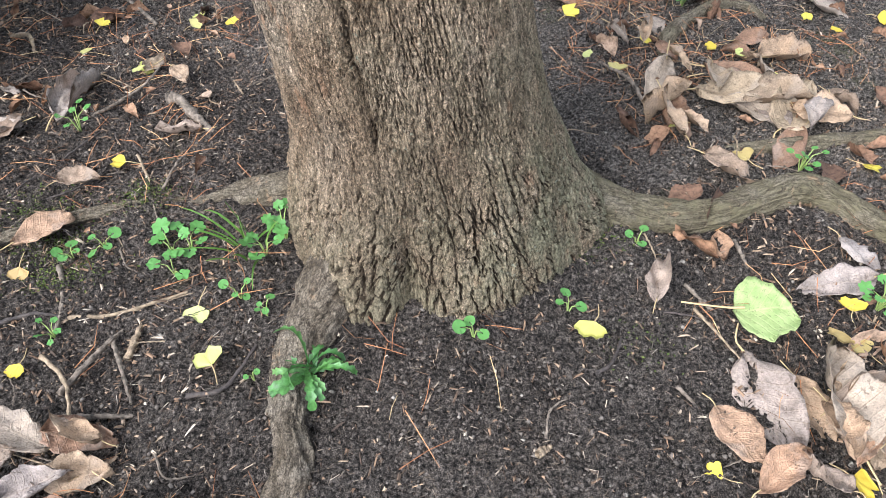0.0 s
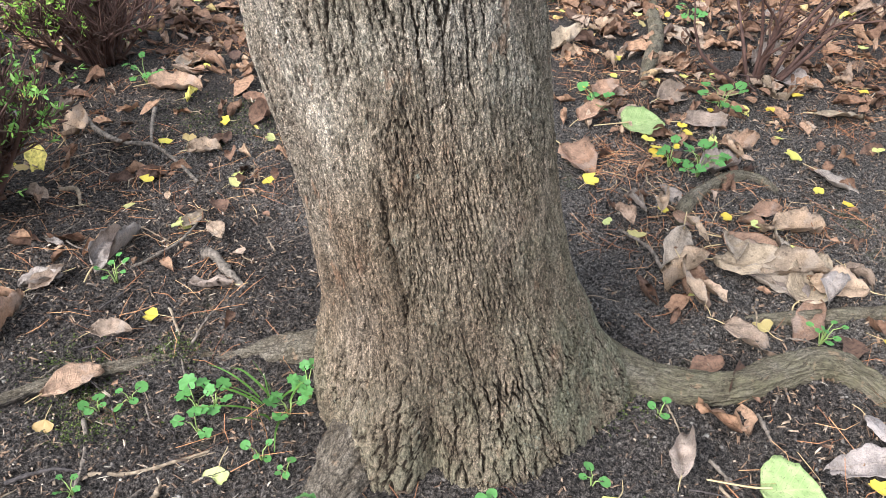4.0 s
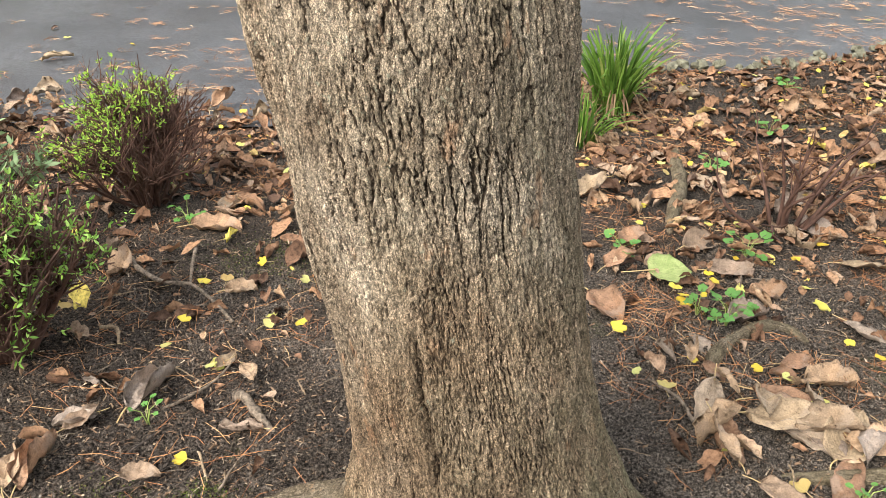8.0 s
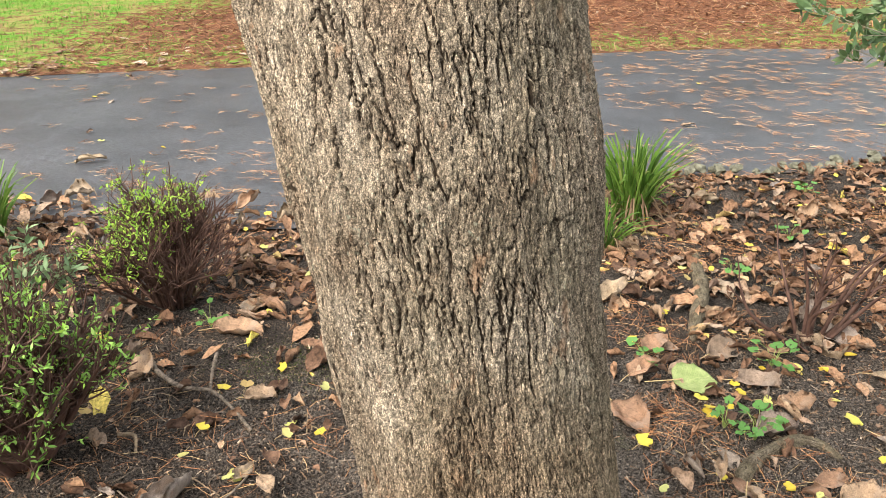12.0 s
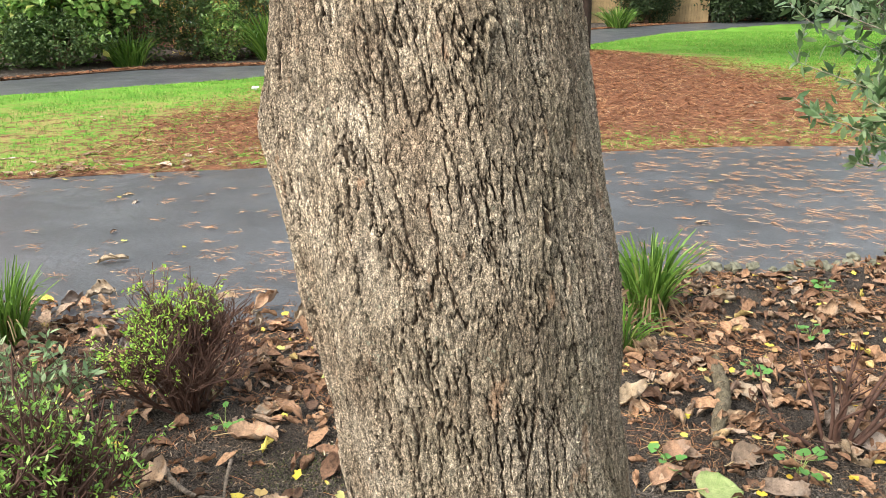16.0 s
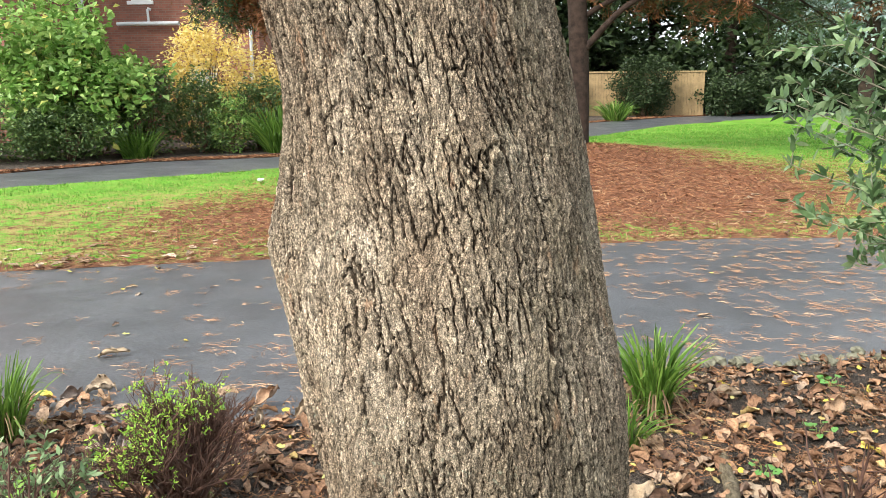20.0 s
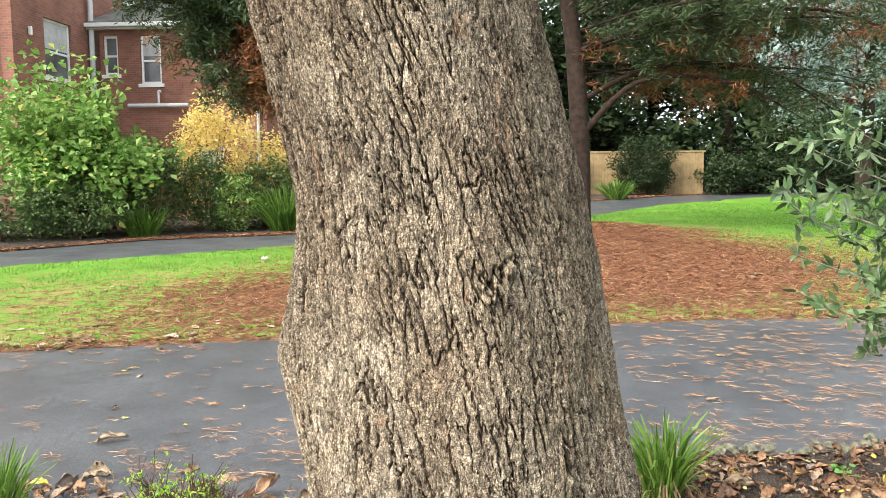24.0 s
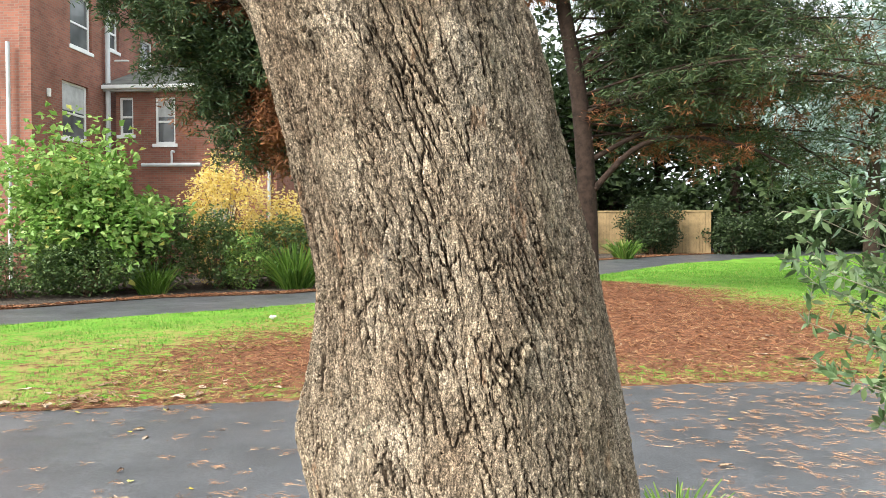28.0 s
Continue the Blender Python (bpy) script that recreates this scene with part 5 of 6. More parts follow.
rng = np.random.default_rng(5)
LEAF_MESHES = []
for i in range(20):
    v, q = leaf_blade(rng, rng.uniform(0.36, 0.58), rng.choice([0.4, 0.7, 1.1]), 0.04)
    v, q = solid(v, q, 17, 11, 0.006)
    me = sheet_mesh("blade", v, q)
    me.materials.append(DEAD)
    h = Heap()
    h.tube(smooth_line([(0.02, 0, 0.03), (-0.1, rng.normal(0, 0.02), 0.02), (-0.25, rng.normal(0, 0.06), 0.012)], 6), np.linspace(0.010, 0.007, 6), 5)
    st = h.mesh("stalk")
    st.materials.append(STALK)
    LEAF_MESHES.append((me, st))
for i in range(20):
    v, q = leaf_blade(rng, rng.uniform(0.40, 0.66), rng.choice([0.9, 1.4, 1.9]), 0.05, 13, 9)
    v, q = solid(v, q, 13, 9, 0.008)
    me = sheet_mesh("blade", v, q)
    me.materials.append(DEAD)
    LEAF_MESHES.append((me, LEAF_MESHES[i][1]))


def put_leaf(k, x, y, length, yaw, tilt, group, label, lift=0.012, stalk=True, z=None, broad=1.0):
    z0 = float(land(x, y)) + lift if z is None else z
    ob = thing("leaf", pose(x, y, z0, rng.normal(0, tilt), rng.normal(0, tilt), yaw), label, "leaf", group)
    ob.scale = (length, length * broad, length * (0.4 if y > 4.6 else 1.0))
    part("blade", LEAF_MESHES[k][0], None, ob)
    if stalk:
        part("stalk", LEAF_MESHES[k][1], None, ob)
    return ob


BED = "fallen leaves on the bed"
BIG_FRONT = [(-0.91, 1.55, 0.25, 76), (-0.83, 1.30, 0.11, 9), (-0.87, 1.10, 0.15, 39), (-0.67, 0.63, 0.17, -6), (-0.67, 0.55, 0.19, 1), (-0.77, 0.52, 0.14, 51), (0.48, 0.86, 0.13, 76), (0.71, 1.32, 0.17, -39), (0.96, 0.91, 0.19, -178),
             (0.62, 0.74, 0.26, -85), (0.76, 0.52, 0.26, 90), (0.70, 0.68, 0.17, -75), (0.53, 0.62, 0.15, -70), (0.84, 0.60, 0.15, -123), (0.93, 1.03, 0.13, -62), (0.56, 0.46, 0.15, 29), (0.72, 0.45, 0.13, 141), (-1.04, 1.46, 0.13, 62), (0.78, 0.62, 0.18, -60)]
BIG_BACK = [(0.43, 2.22, 0.22, -56), (0.60, 1.92, 0.12, -62), (0.61, 2.57, 0.17, 44), (0.85, 2.56, 0.22, 36), (0.89, 2.38, 0.18, -8), (0.70, 3.26, 0.18, 19), (0.51, 3.04, 0.2, 36), (0.72, 2.97, 0.14, -71), (0.52, 2.39, 0.18, 27),
            (0.82, 1.68, 0.25, -31), (0.76, 1.58, 0.23, -26), (0.98, 1.73, 0.19, 8), (1.24, 2.05, 0.18, -60), (0.93, 1.40, 0.22, 45), (0.92, 1.53, 0.15, -81), (0.72, 1.82, 0.11, -72), (0.72, 1.97, 0.12, -75), (0.98, 2.22, 0.15, 2), (1.40, 2.44, 0.18, -20)]
BIG_SIDE = [(1.07, 3.30, 0.18, -62), (-0.98, 1.53, 0.13, -153), (-1.06, 1.26, 0.21, 89), (-1.08, 2.67, 0.23, 2), (-0.65, 1.76, 0.1, -55), (-0.72, 1.74, 0.1, 65), (-1.24, 2.24, 0.19, 80), (-0.81, 2.17, 0.13, 9), (-0.95, 2.93, 0.18, -27), (-1.09, 1.25, 0.15, 110), (-1.02, 2.85, 0.15, 70), (0.94, 1.81, 0.12, 1)]
for i, (x, y, ln, yaw) in enumerate(BIG_FRONT + BIG_BACK + BIG_SIDE):
    put_leaf((i * 7 + 1) % 20, x, y, ln * (0.86 if y < 0.8 else 0.95), yaw, 7, BED, "large curled dry brown leaf lying on dark soil", 0.024, broad=1.12)


def litter_weight(x, y):
    """How thickly leaves lie over the bed."""
    right = step(0.42, 0.7, x) * step(1.0, 1.5, y + 0.25 * x) * (0.6 + 0.4 * step(1.8, 3.0, y))
    left = step(-0.2, -0.6, x) * (0.05 + 0.32 * step(1.2, 1.6, y) + 0.25 * step(1.75, 2.0, y) + 0.25 * step(1.85, 2.1, y) * step(-0.85, -0.6, x) + 0.6 * step(2.7, 3.3, y))
    front = 0.5 * step(0.78, 0.85, x) * step(1.0, 0.8, y)
    bare = 1 - 0.85 * np.exp(-(((x + 0.95) / 0.32) ** 2 + ((y - 2.4) / 0.36) ** 2))
    return np.clip(right + left + front, 0, 1) * bare * (y < near_edge(x) + np.where(x > 0.9, -0.07, 0.25)) * (y > 0.35)


count = 0
while count < 130:
    x, y = rng.uniform(-2.6, 3.4), rng.uniform(0.5, 5.4)
    if rng.random() > float(litter_weight(x, y)) or (x + 0.05) ** 2 + (y - 1.15) ** 2 < 0.16:
        continue
    put_leaf(rng.integers(20, 40), x, y, rng.uniform(0.08, 0.2) if y > 1.9 else rng.uniform(0.07, 0.14), rng.uniform(0, 360), 12, BED, "dry brown leaf among the litter on the bed", 0.016, stalk=count % 2 == 0)
    count += 1
for i in range(10):
    x, y = rng.uniform(0.64, 0.98), rng.uniform(0.40, 0.66)
    put_leaf(rng.integers(0, 20), x, y, rng.uniform(0.1, 0.16), rng.uniform(-120, 60), 14, BED, "curled dry leaf in a heap on the soil", 0.02 + 0.003 * i)
for i in range(16):
    x, y = rng.uniform(0.66, 1.2), rng.uniform(1.36, 1.78)
    put_leaf(rng.integers(0, 20), x, y, rng.uniform(0.1, 0.21), rng.uniform(0, 360), 14, BED, "curled dry leaf in a heap behind the root", 0.018 + 0.003 * i)
for i in range(7):
    x, y = rng.uniform(-0.8, -0.52), rng.uniform(0.44, 0.62)
    put_leaf(rng.integers(0, 20), x, y, rng.uniform(0.1, 0.18), rng.uniform(0, 360), 14, BED, "curled dry leaf in a heap on the soil", 0.02 + 0.003 * i)
for x, y, ln, yaw in ((-2.55, 4.35, 0.22, 20), (-2.42, 4.28, 0.2, -30), (-2.62, 4.2, 0.18, 60), (-2.8, 5.0, 0.26, 10), (-1.1, 5.0, 0.16, 50), (-1.75, 4.4, 0.2, 0), (-2.0, 4.5, 0.14, 40), (-1.2, 7.4, 0.22, 10)):
    put_leaf(rng.integers(20, 40), x, y, ln, yaw, 10, "fallen leaves on the drive", "shrivelled brown leaf lying on the wet drive", 0.0)
for i in range(24):
    x, y = rng.uniform(-5.5, 6), rng.uniform(4.4, 9.5)
    if near_edge(x) + 0.2 < y < far_edge(x):
        put_leaf(rng.integers(20, 40), x, y, rng.uniform(0.07, 0.16), rng.uniform(0, 360), 6, "fallen leaves on the drive", "brown leaf lying on the wet drive", -0.004, False)


def fan_leaf_mesh(seed):
    """A fan leaf one unit wide with a notched rim, and its stalk."""
    r = np.random.default_rng(seed)
    cols, rows = 17, 5
    a, s = np.meshgrid(np.linspace(-1.15, 1.15, cols), np.linspace(0.06, 1, rows))
    rim = 0.62 * (1 + 0.05 * r.normal(size=cols)) * (1 - 0.22 * np.exp(-((np.linspace(-1, 1, cols) - r.normal(0, 0.15)) / 0.12) ** 2))
    rim = rim * (1 - 0.30 * np.abs(np.linspace(-1, 1, cols)) ** 3.5) * (1 + 0.04 * np.sin(np.linspace(0, 19, cols) + seed))
    x, y = s * rim * np.cos(a), s * rim * np.sin(a)
    z = 0.10 * s * np.abs(np.sin(a)) * r.uniform(0, 0.6) + 0.05 * s * vnoise(a * 3 + seed, s, seed) + 0.03
    v, q = solid(np.stack([x, y, z], -1).reshape(-1, 3), grid_quads(rows, cols)[:, ::-1], rows, cols, 0.012)
    me = sheet_mesh("blade", v, q)
    me.materials.append(YELLOW)
    h = Heap()
    h.tube(smooth_line([(0.04, 0, 0.035), (-0.25, 0.03, 0.03), (-0.6, r.normal(0, 0.12), 0.02)], 7), np.linspace(0.018, 0.013, 7), 5)
    st = h.mesh("stalk")
    st.materials.append(STALK)
    return me, st


FANS = [fan_leaf_mesh(i) for i in range(6)]


def put_fan(x, y, size, yaw, label, group, lift=0.016):
    ob = thing("ginkgo_leaf", pose(x, y, float(land(x, y)) + lift, rng.normal(0, 10), rng.normal(0, 10), yaw), label, "leaf", group)
    ob.scale = (size, size, size)
    k = int(rng.integers(0, 6))
    part("blade", FANS[k][0], None, ob)
    part("stalk", FANS[k][1], None, ob)


for x, y in ((-0.61, 2.03), (-0.53, 2.01), (-0.71, 1.78), (-0.69, 1.37), (-0.84, 1.04), (-0.44, 0.91), (-0.76, 0.79), (-0.39, 0.76), (0.48, 1.98), (0.58, 1.69), (0.89, 1.80), (0.70, 1.45), (0.82, 1.30), (1.13, 1.54), (1.42, 1.93), (1.09, 1.27),
             (0.84, 0.78), (0.87, 0.73), (0.88, 0.83), (0.73, 0.48), (0.51, 0.49), (0.343, 0.807), (-0.72, 2.40), (-0.83, 2.25), (-0.91, 2.27), (0.57, 2.68), (1.22, 2.27), (1.23, 2.17), (0.77, 2.18), (1.07, 3.86)):
    put_fan(x, y, rng.uniform(0.05, 0.072), rng.uniform(0, 360), "yellow fan-shaped ginkgo leaf on dark soil", "ginkgo leaves on the bed")
count = 0
while count < 150:
    x, y = rng.uniform(-1.5, 3.2), rng.uniform(1.6, 5.2)
    if rng.random() < float(litter_weight(x, y)):
        put_fan(x, y, rng.uniform(0.04, 0.06), rng.uniform(0, 360), "yellow ginkgo leaf among brown litter", "ginkgo leaves on the bed", 0.03)
        count += 1
for i in range(26):
    x, y = rng.uniform(-4.5, 5.5), rng.uniform(4.5, 9.2)
    if near_edge(x) + 0.15 < y < far_edge(x):
        put_fan(x, y, rng.uniform(0.05, 0.075), rng.uniform(0, 360), "yellow ginkgo leaf on the wet drive", "ginkgo leaves on the drive", 0.0)


def broad_leaf(at, size, yaw):
    ob = thing("leaf", pose(at[0], at[1], float(land(*at)) + 0.03, 4, -6, yaw), "round pale green fallen leaf with a yellow stalk", "leaf", BED)
    v, q = leaf_blade(np.random.default_rng(3), 1.08, 0.22, 0.03)
    v, q = solid(v, q, 17, 11, 0.006)
    part("blade", sheet_mesh("blade", v * size, q), GREEN_LEAF, ob)
    h = Heap()
    h.tube(smooth_line([(size * 0.15, 0, 0.012), (-0.02, 0, 0.016), (-0.1, 0.02, 0.01)], 8), np.linspace(0.0028, 0.0018, 8), 6)
    part("stalk", h.mesh("stalk"), STALK, ob)


broad_leaf((0.63, 0.832), 0.128, -4)
broad_leaf((0.67, 2.34), 0.15, 10)


# ---- weeds ----
def round_leaf(lobes, seed):
    """A small lobed leaf one unit across, stalk end at 0."""
    r = np.random.default_rng(seed)
    n = 22
    a = np.linspace(-3.02, 3.02, n)
    edge = 0.5 * (1 + 0.13 * np.cos(a * lobes) + 0.03 * r.normal(size=n))
    ring = np.stack([0.45 + edge * np.cos(a), edge * np.sin(a), 0.08 * np.abs(np.sin(a)) + 0.04 * r.normal(size=n)], -1)
    inner = ring * 0.5 + np.array([0.24, 0, 0.0])
    v = np.concatenate([ring, inner, [[0.45, 0, 0.02]]])
    f = np.array([[i, i + 1, n + i + 1, n + i] for i in range(n - 1)] + [[n + i, n + i + 1, 2 * n, 2 * n] for i in range(0)])
    fan = np.array([[n + i, n + i + 1, n + i + 2, 2 * n] for i in range(0, n - 2, 2)])
    me = sheet_mesh("leaf", v, np.concatenate([f, fan]))
    me.materials.append(WEED_GREEN)
    return me


ROUND = [round_leaf(l, i) for i, l in enumerate((0, 5, 7, 3))]


def weed(x, y, leaves, leaf, reach, kind, label, height=0.03):
    ob = thing("seedling", pose(x, y, float(land(x, y)) + 0.004, 0, 0, rng.uniform(0, 360)), label, "weed", "weeds on the bed")
    h = Heap()
    for i in range(leaves):
        a = i * 2.4 + rng.normal(0, 0.2)
        k = reach * rng.uniform(0.6, 1.1)
        tip = np.array([np.cos(a) * k, np.sin(a) * k, height * rng.uniform(0.5, 1.3)])
        h = Heap()
        h.tube([(0, 0, -0.01), tip * np.array([0.4, 0.4, 0.8]), tip], (0.0016, 0.0013, 0.001), 4)
        part("stem", h.mesh("stem"), GREEN_STALK, ob)
        size = leaf * rng.uniform(0.55, 0.95)
        part("leaf", ROUND[kind], None, ob, at=Matrix.Translation(tip) @ pose(0, 0, 0, rng.normal(0, 12), rng.normal(-5, 12), math.degrees(a)) @ Matrix.Scale(size, 4))


for x, y, n, leaf, reach, kind in ((-0.74, 1.07, 4, 0.025, 0.02, 0), (-0.68, 1.10, 4, 0.028, 0.025, 0), (-0.53, 1.08, 4, 0.048, 0.03, 2), (-0.49, 1.09, 4, 0.045, 0.03, 2), (-0.51, 1.01, 3, 0.036, 0.02, 1), (0.105, 0.775, 3, 0.034, 0.018, 0),
                                   (0.483, 1.036, 3, 0.026, 0.018, 0), (0.297, 0.838, 3, 0.024, 0.015, 0), (-0.72, 0.86, 5, 0.022, 0.02, 1), (-0.30, 0.88, 4, 0.018, 0.014, 0), (-0.31, 0.73, 2, 0.017, 0.01, 0), (-0.36, 0.93, 4, 0.02, 0.02, 0)):
    weed(x, y, n, leaf, reach, kind, "small bright green seedling in dark soil")
for x, y, n, leaf, reach, kind in ((0.94, 1.27, 7, 0.024, 0.03, 0), (0.86, 2.05, 7, 0.04, 0.05, 1), (-0.32, 1.05, 5, 0.045, 0.03, 2), (-0.28, 1.09, 5, 0.04, 0.03, 2), (-0.84, 1.51, 6, 0.022, 0.03, 1), (0.94, 0.84, 8, 0.034, 0.04, 2), (1.08, 2.53, 9, 0.06, 0.07, 3),
                                   (0.89, 2.11, 8, 0.05, 0.06, 3), (0.78, 2.11, 6, 0.035, 0.04, 1), (0.60, 2.52, 6, 0.045, 0.05, 3), (1.65, 3.91, 7, 0.05, 0.06, 3), (1.2, 3.4, 6, 0.05, 0.05, 1), (-1.12, 2.75, 7, 0.04, 0.05, 1), (2.0, 4.6, 7, 0.05, 0.06, 3)):
    weed(x, y, n, leaf, reach, kind, "leafy green weed growing through the litter", 0.06)


def green_leaf_material(name, stops, rough):
    """Fresh leaves with a tint for each one, a paler midrib and mottling."""
    m = Mat(name, rough, 0.45)
    base = m.ramp(m.random(), *stops)
    base = m.mix(0.7, base, m.ramp(m.noise(110, 4, 0.6), (0.35, 0.55), (0.65, 1.35)), "MULTIPLY")
    m.color(base)
    m.bump(m.noise(140, 3), 0.7, 0.003)
    m.thin(0.18)
    return m.m


DANDELION = green_leaf_material("dandelion_leaf_green", [(0.0, (0.045, 0.115, 0.028)), (0.6, (0.085, 0.20, 0.045)), (1.0, (0.15, 0.28, 0.08))], 0.38)


def dandelion(x, y):
    ob = thing("dandelion", pose(x, y, float(land(x, y)) + 0.012), "leafy dandelion rosette with toothed green leaves over a root", "weed")
    for i in range(22):
        a = i * 2.4 + rng.normal(0, 0.3)
        n = 17
        s = np.linspace(0, 1, n)
        ln = rng.uniform(0.045, 0.09)
        teeth = 0.35 + 0.9 * ((s * rng.uniform(3.5, 5.5)) % 1.0)
        w = ln * (0.02 + 0.125 * s ** 0.8 * (1.05 - s) ** 0.35 * teeth * 1.5)
        lift = rng.uniform(0.2, 1.9)
        c = np.stack([s * ln, 0 * s, ln * (lift * s - 0.75 * lift * s ** 2.4)], -1)
        v = np.concatenate([c + np.stack([0 * s, -w, 0.7 * w], -1), c, c + np.stack([0 * s, w, 0.7 * w], -1)])
        f = np.array([[r * n + j, r * n + j + 1, (r + 1) * n + j + 1, (r + 1) * n + j] for r in (0, 1) for j in range(n - 1)])
        part("leaf", sheet_mesh("leaf", v, f), DANDELION, ob, at=pose(rng.normal(0, 0.008), rng.normal(0, 0.008), 0, rng.normal(0, 28), rng.normal(0, 12), math.degrees(a)))


dandelion(-0.205, 0.73)
strap_clump("grass_tuft", (-0.36, 1.07), 14, 0.12, 0.12, 0.006, 33, "tuft of green grass blades beside the trunk", None, 0.2)


# ---- twigs ----
def twig(points, r, label="bare weathered twig lying on the soil", lift=0.012, mat=None):
    n = 20
    p = smooth_line([(x, y, float(land(x, y)) + lift + z) for x, y, z in points], n)
    base = p[0].copy()
    p = p - base + rng.normal(0, 0.0006, p.shape)
    ob_mesh = Heap()
    knots = 1 + 0.35 * (rng.random(n) < 0.12)
    v, f = tube_arrays(p, np.linspace(r, r * 0.55, n) * 0.8 * rng.uniform(0.92, 1.08, n) * knots, 9)
    ob_mesh.add(v + rng.normal(0, r * 0.07, v.shape), f)
    ob = part("twig", ob_mesh.mesh("twig"), mat or TWIG, at=Matrix.Translation(base))
    return tagged(ob, label, "twig", "twigs on the bed")


DARK_TWIG = plain("dark_wet_twig_bark", (0.062, 0.048, 0.040), 0.6, 0.6, 90, 0.7, 0.003)
PALE_TWIG = plain("pale_split_twig_wood", (0.28, 0.205, 0.13), 0.8, 0.6, 90, 0.8, 0.003)
twig([(-0.635, 1.625, 0), (-0.605, 1.61, 0.012), (-0.555, 1.545, 0.008), (-0.483, 1.461, 0.0)], 0.019, "stout pale piece of root on the soil")
twig([(-0.43, 0.70, 0), (-0.36, 0.71, 0.004), (-0.31, 0.80, 0.0)], 0.007, "curved dark twig on the soil", mat=DARK_TWIG)
twig([(0.216, 0.571, 0), (0.233, 0.623, 0.006), (0.301, 0.657, 0.0)], 0.003)
twig([(0.323, 0.691, 0), (0.36, 0.716, 0.004), (0.391, 0.774, 0.0)], 0.005, mat=DARK_TWIG)
twig([(-0.56, 0.79, 0), (-0.55, 0.87, 0.0)], 0.010, "short stout pale stick", mat=PALE_TWIG)
twig([(-0.70, 0.90, 0), (-0.6, 0.90, 0.006), (-0.46, 0.955, 0.0)], 0.006, mat=PALE_TWIG)
twig([(-0.76, 1.04, 0), (-0.725, 0.96, 0.006), (-0.715, 0.86, 0.0)], 0.007)
twig([(-0.86, 0.88, 0), (-0.78, 0.91, 0.004), (-0.71, 0.905, 0.0)], 0.006, mat=DARK_TWIG)
twig([(-0.67, 0.72, 0), (-0.62, 0.80, 0.008), (-0.585, 0.86, 0.0)], 0.008)
twig([(-0.60, 0.84, 0), (-0.56, 0.76, 0.008), (-0.53, 0.69, 0.0)], 0.006)
twig([(-0.65, 0.67, 0), (-0.58, 0.665, 0.006), (-0.52, 0.665, 0.0)], 0.008)
twig([(-0.72, 0.80, 0.01), (-0.66, 0.74, 0.012), (-0.63, 0.66, 0.01)], 0.006, mat=PALE_TWIG)
twig([(0.197, 0.541, 0), (0.224, 0.556, 0.0)], 0.009, "short stub of pale stick", mat=PALE_TWIG)
twig([(0.476, 0.67, 0), (0.50, 0.625, 0.004), (0.525, 0.577, 0)], 0.005)
twig([(0.558, 0.915, 0), (0.59, 0.85, 0.004), (0.631, 0.798, 0)], 0.005)
twig([(0.557, 0.847, 0.004), (0.58, 0.79, 0.012), (0.606, 0.718, 0.02)], 0.004, "long yellow leaf stalk on the soil", mat=PALE_TWIG)
twig([(-0.67, 1.40, 0), (-0.64, 1.34, 0.006), (-0.62, 1.30, 0)], 0.005, mat=PALE_TWIG)
twig([(-0.58, 1.26, 0.01), (-0.56, 1.34, 0.02), (-0.55, 1.40, 0)], 0.005)
twig([(-1.229, 2.412, 0), (-1.142, 2.289, 0.02), (-1.035, 2.213, 0.02), (-0.938, 2.2, 0.02), (-0.833, 2.108, 0.01), (-0.74, 1.994, 0)], 0.011, "forked pale branch on the soil")
twig([(-0.993, 2.447, 0.03), (-0.964, 2.306, 0.03), (-0.938, 2.2, 0.02)], 0.009)
twig([(-1.152, 1.956, 0), (-1.086, 1.926, 0.02), (-1.059, 1.866, 0)], 0.009, "pale curved stick on the soil", mat=PALE_TWIG)
twig([(0.703, 1.043, 0), (0.708, 0.961, 0)], 0.006)
twig([(-0.82, 1.56, 0), (-0.72, 1.66, 0.01), (-0.68, 1.78, 0.01)], 0.006)
twig([(0.62, 1.55, 0), (0.60, 1.64, 0.01), (0.54, 1.74, 0.0)], 0.008)
for i in range(190):
    x, y = (rng.uniform(-1.1, 1.6), rng.uniform(0.5, 2.6)) if i < 110 else (rng.uniform(-1.3, -0.35), rng.uniform(0.55, 2.5))
    if (x - 0.02) ** 2 + (y - 1.15) ** 2 < 0.17 or (abs(x - 0.2) < 0.3 and y < 1 and rng.random() < 0.75):
        continue
    a, ln = rng.uniform(0, 6.28), rng.uniform(0.03, 0.13)
    twig([(x, y, 0), (x + ln * 0.5 * math.cos(a) + rng.normal(0, 0.008), y + ln * 0.5 * math.sin(a) + rng.normal(0, 0.008), 0.004), (x + ln * math.cos(a), y + ln * math.sin(a), 0)], rng.uniform(0.0012, 0.0035), mat=(TWIG, PALE_TWIG, DARK_TWIG)[i % 3])


# ---- loose litter too small to pick apart ----
def stuff(name, verts, faces, mat, label, category, smooth=False):
    ob = part(name, sheet_mesh(name, verts, faces, smooth), mat)
    return tagged(ob, label, category, kind="stuff")


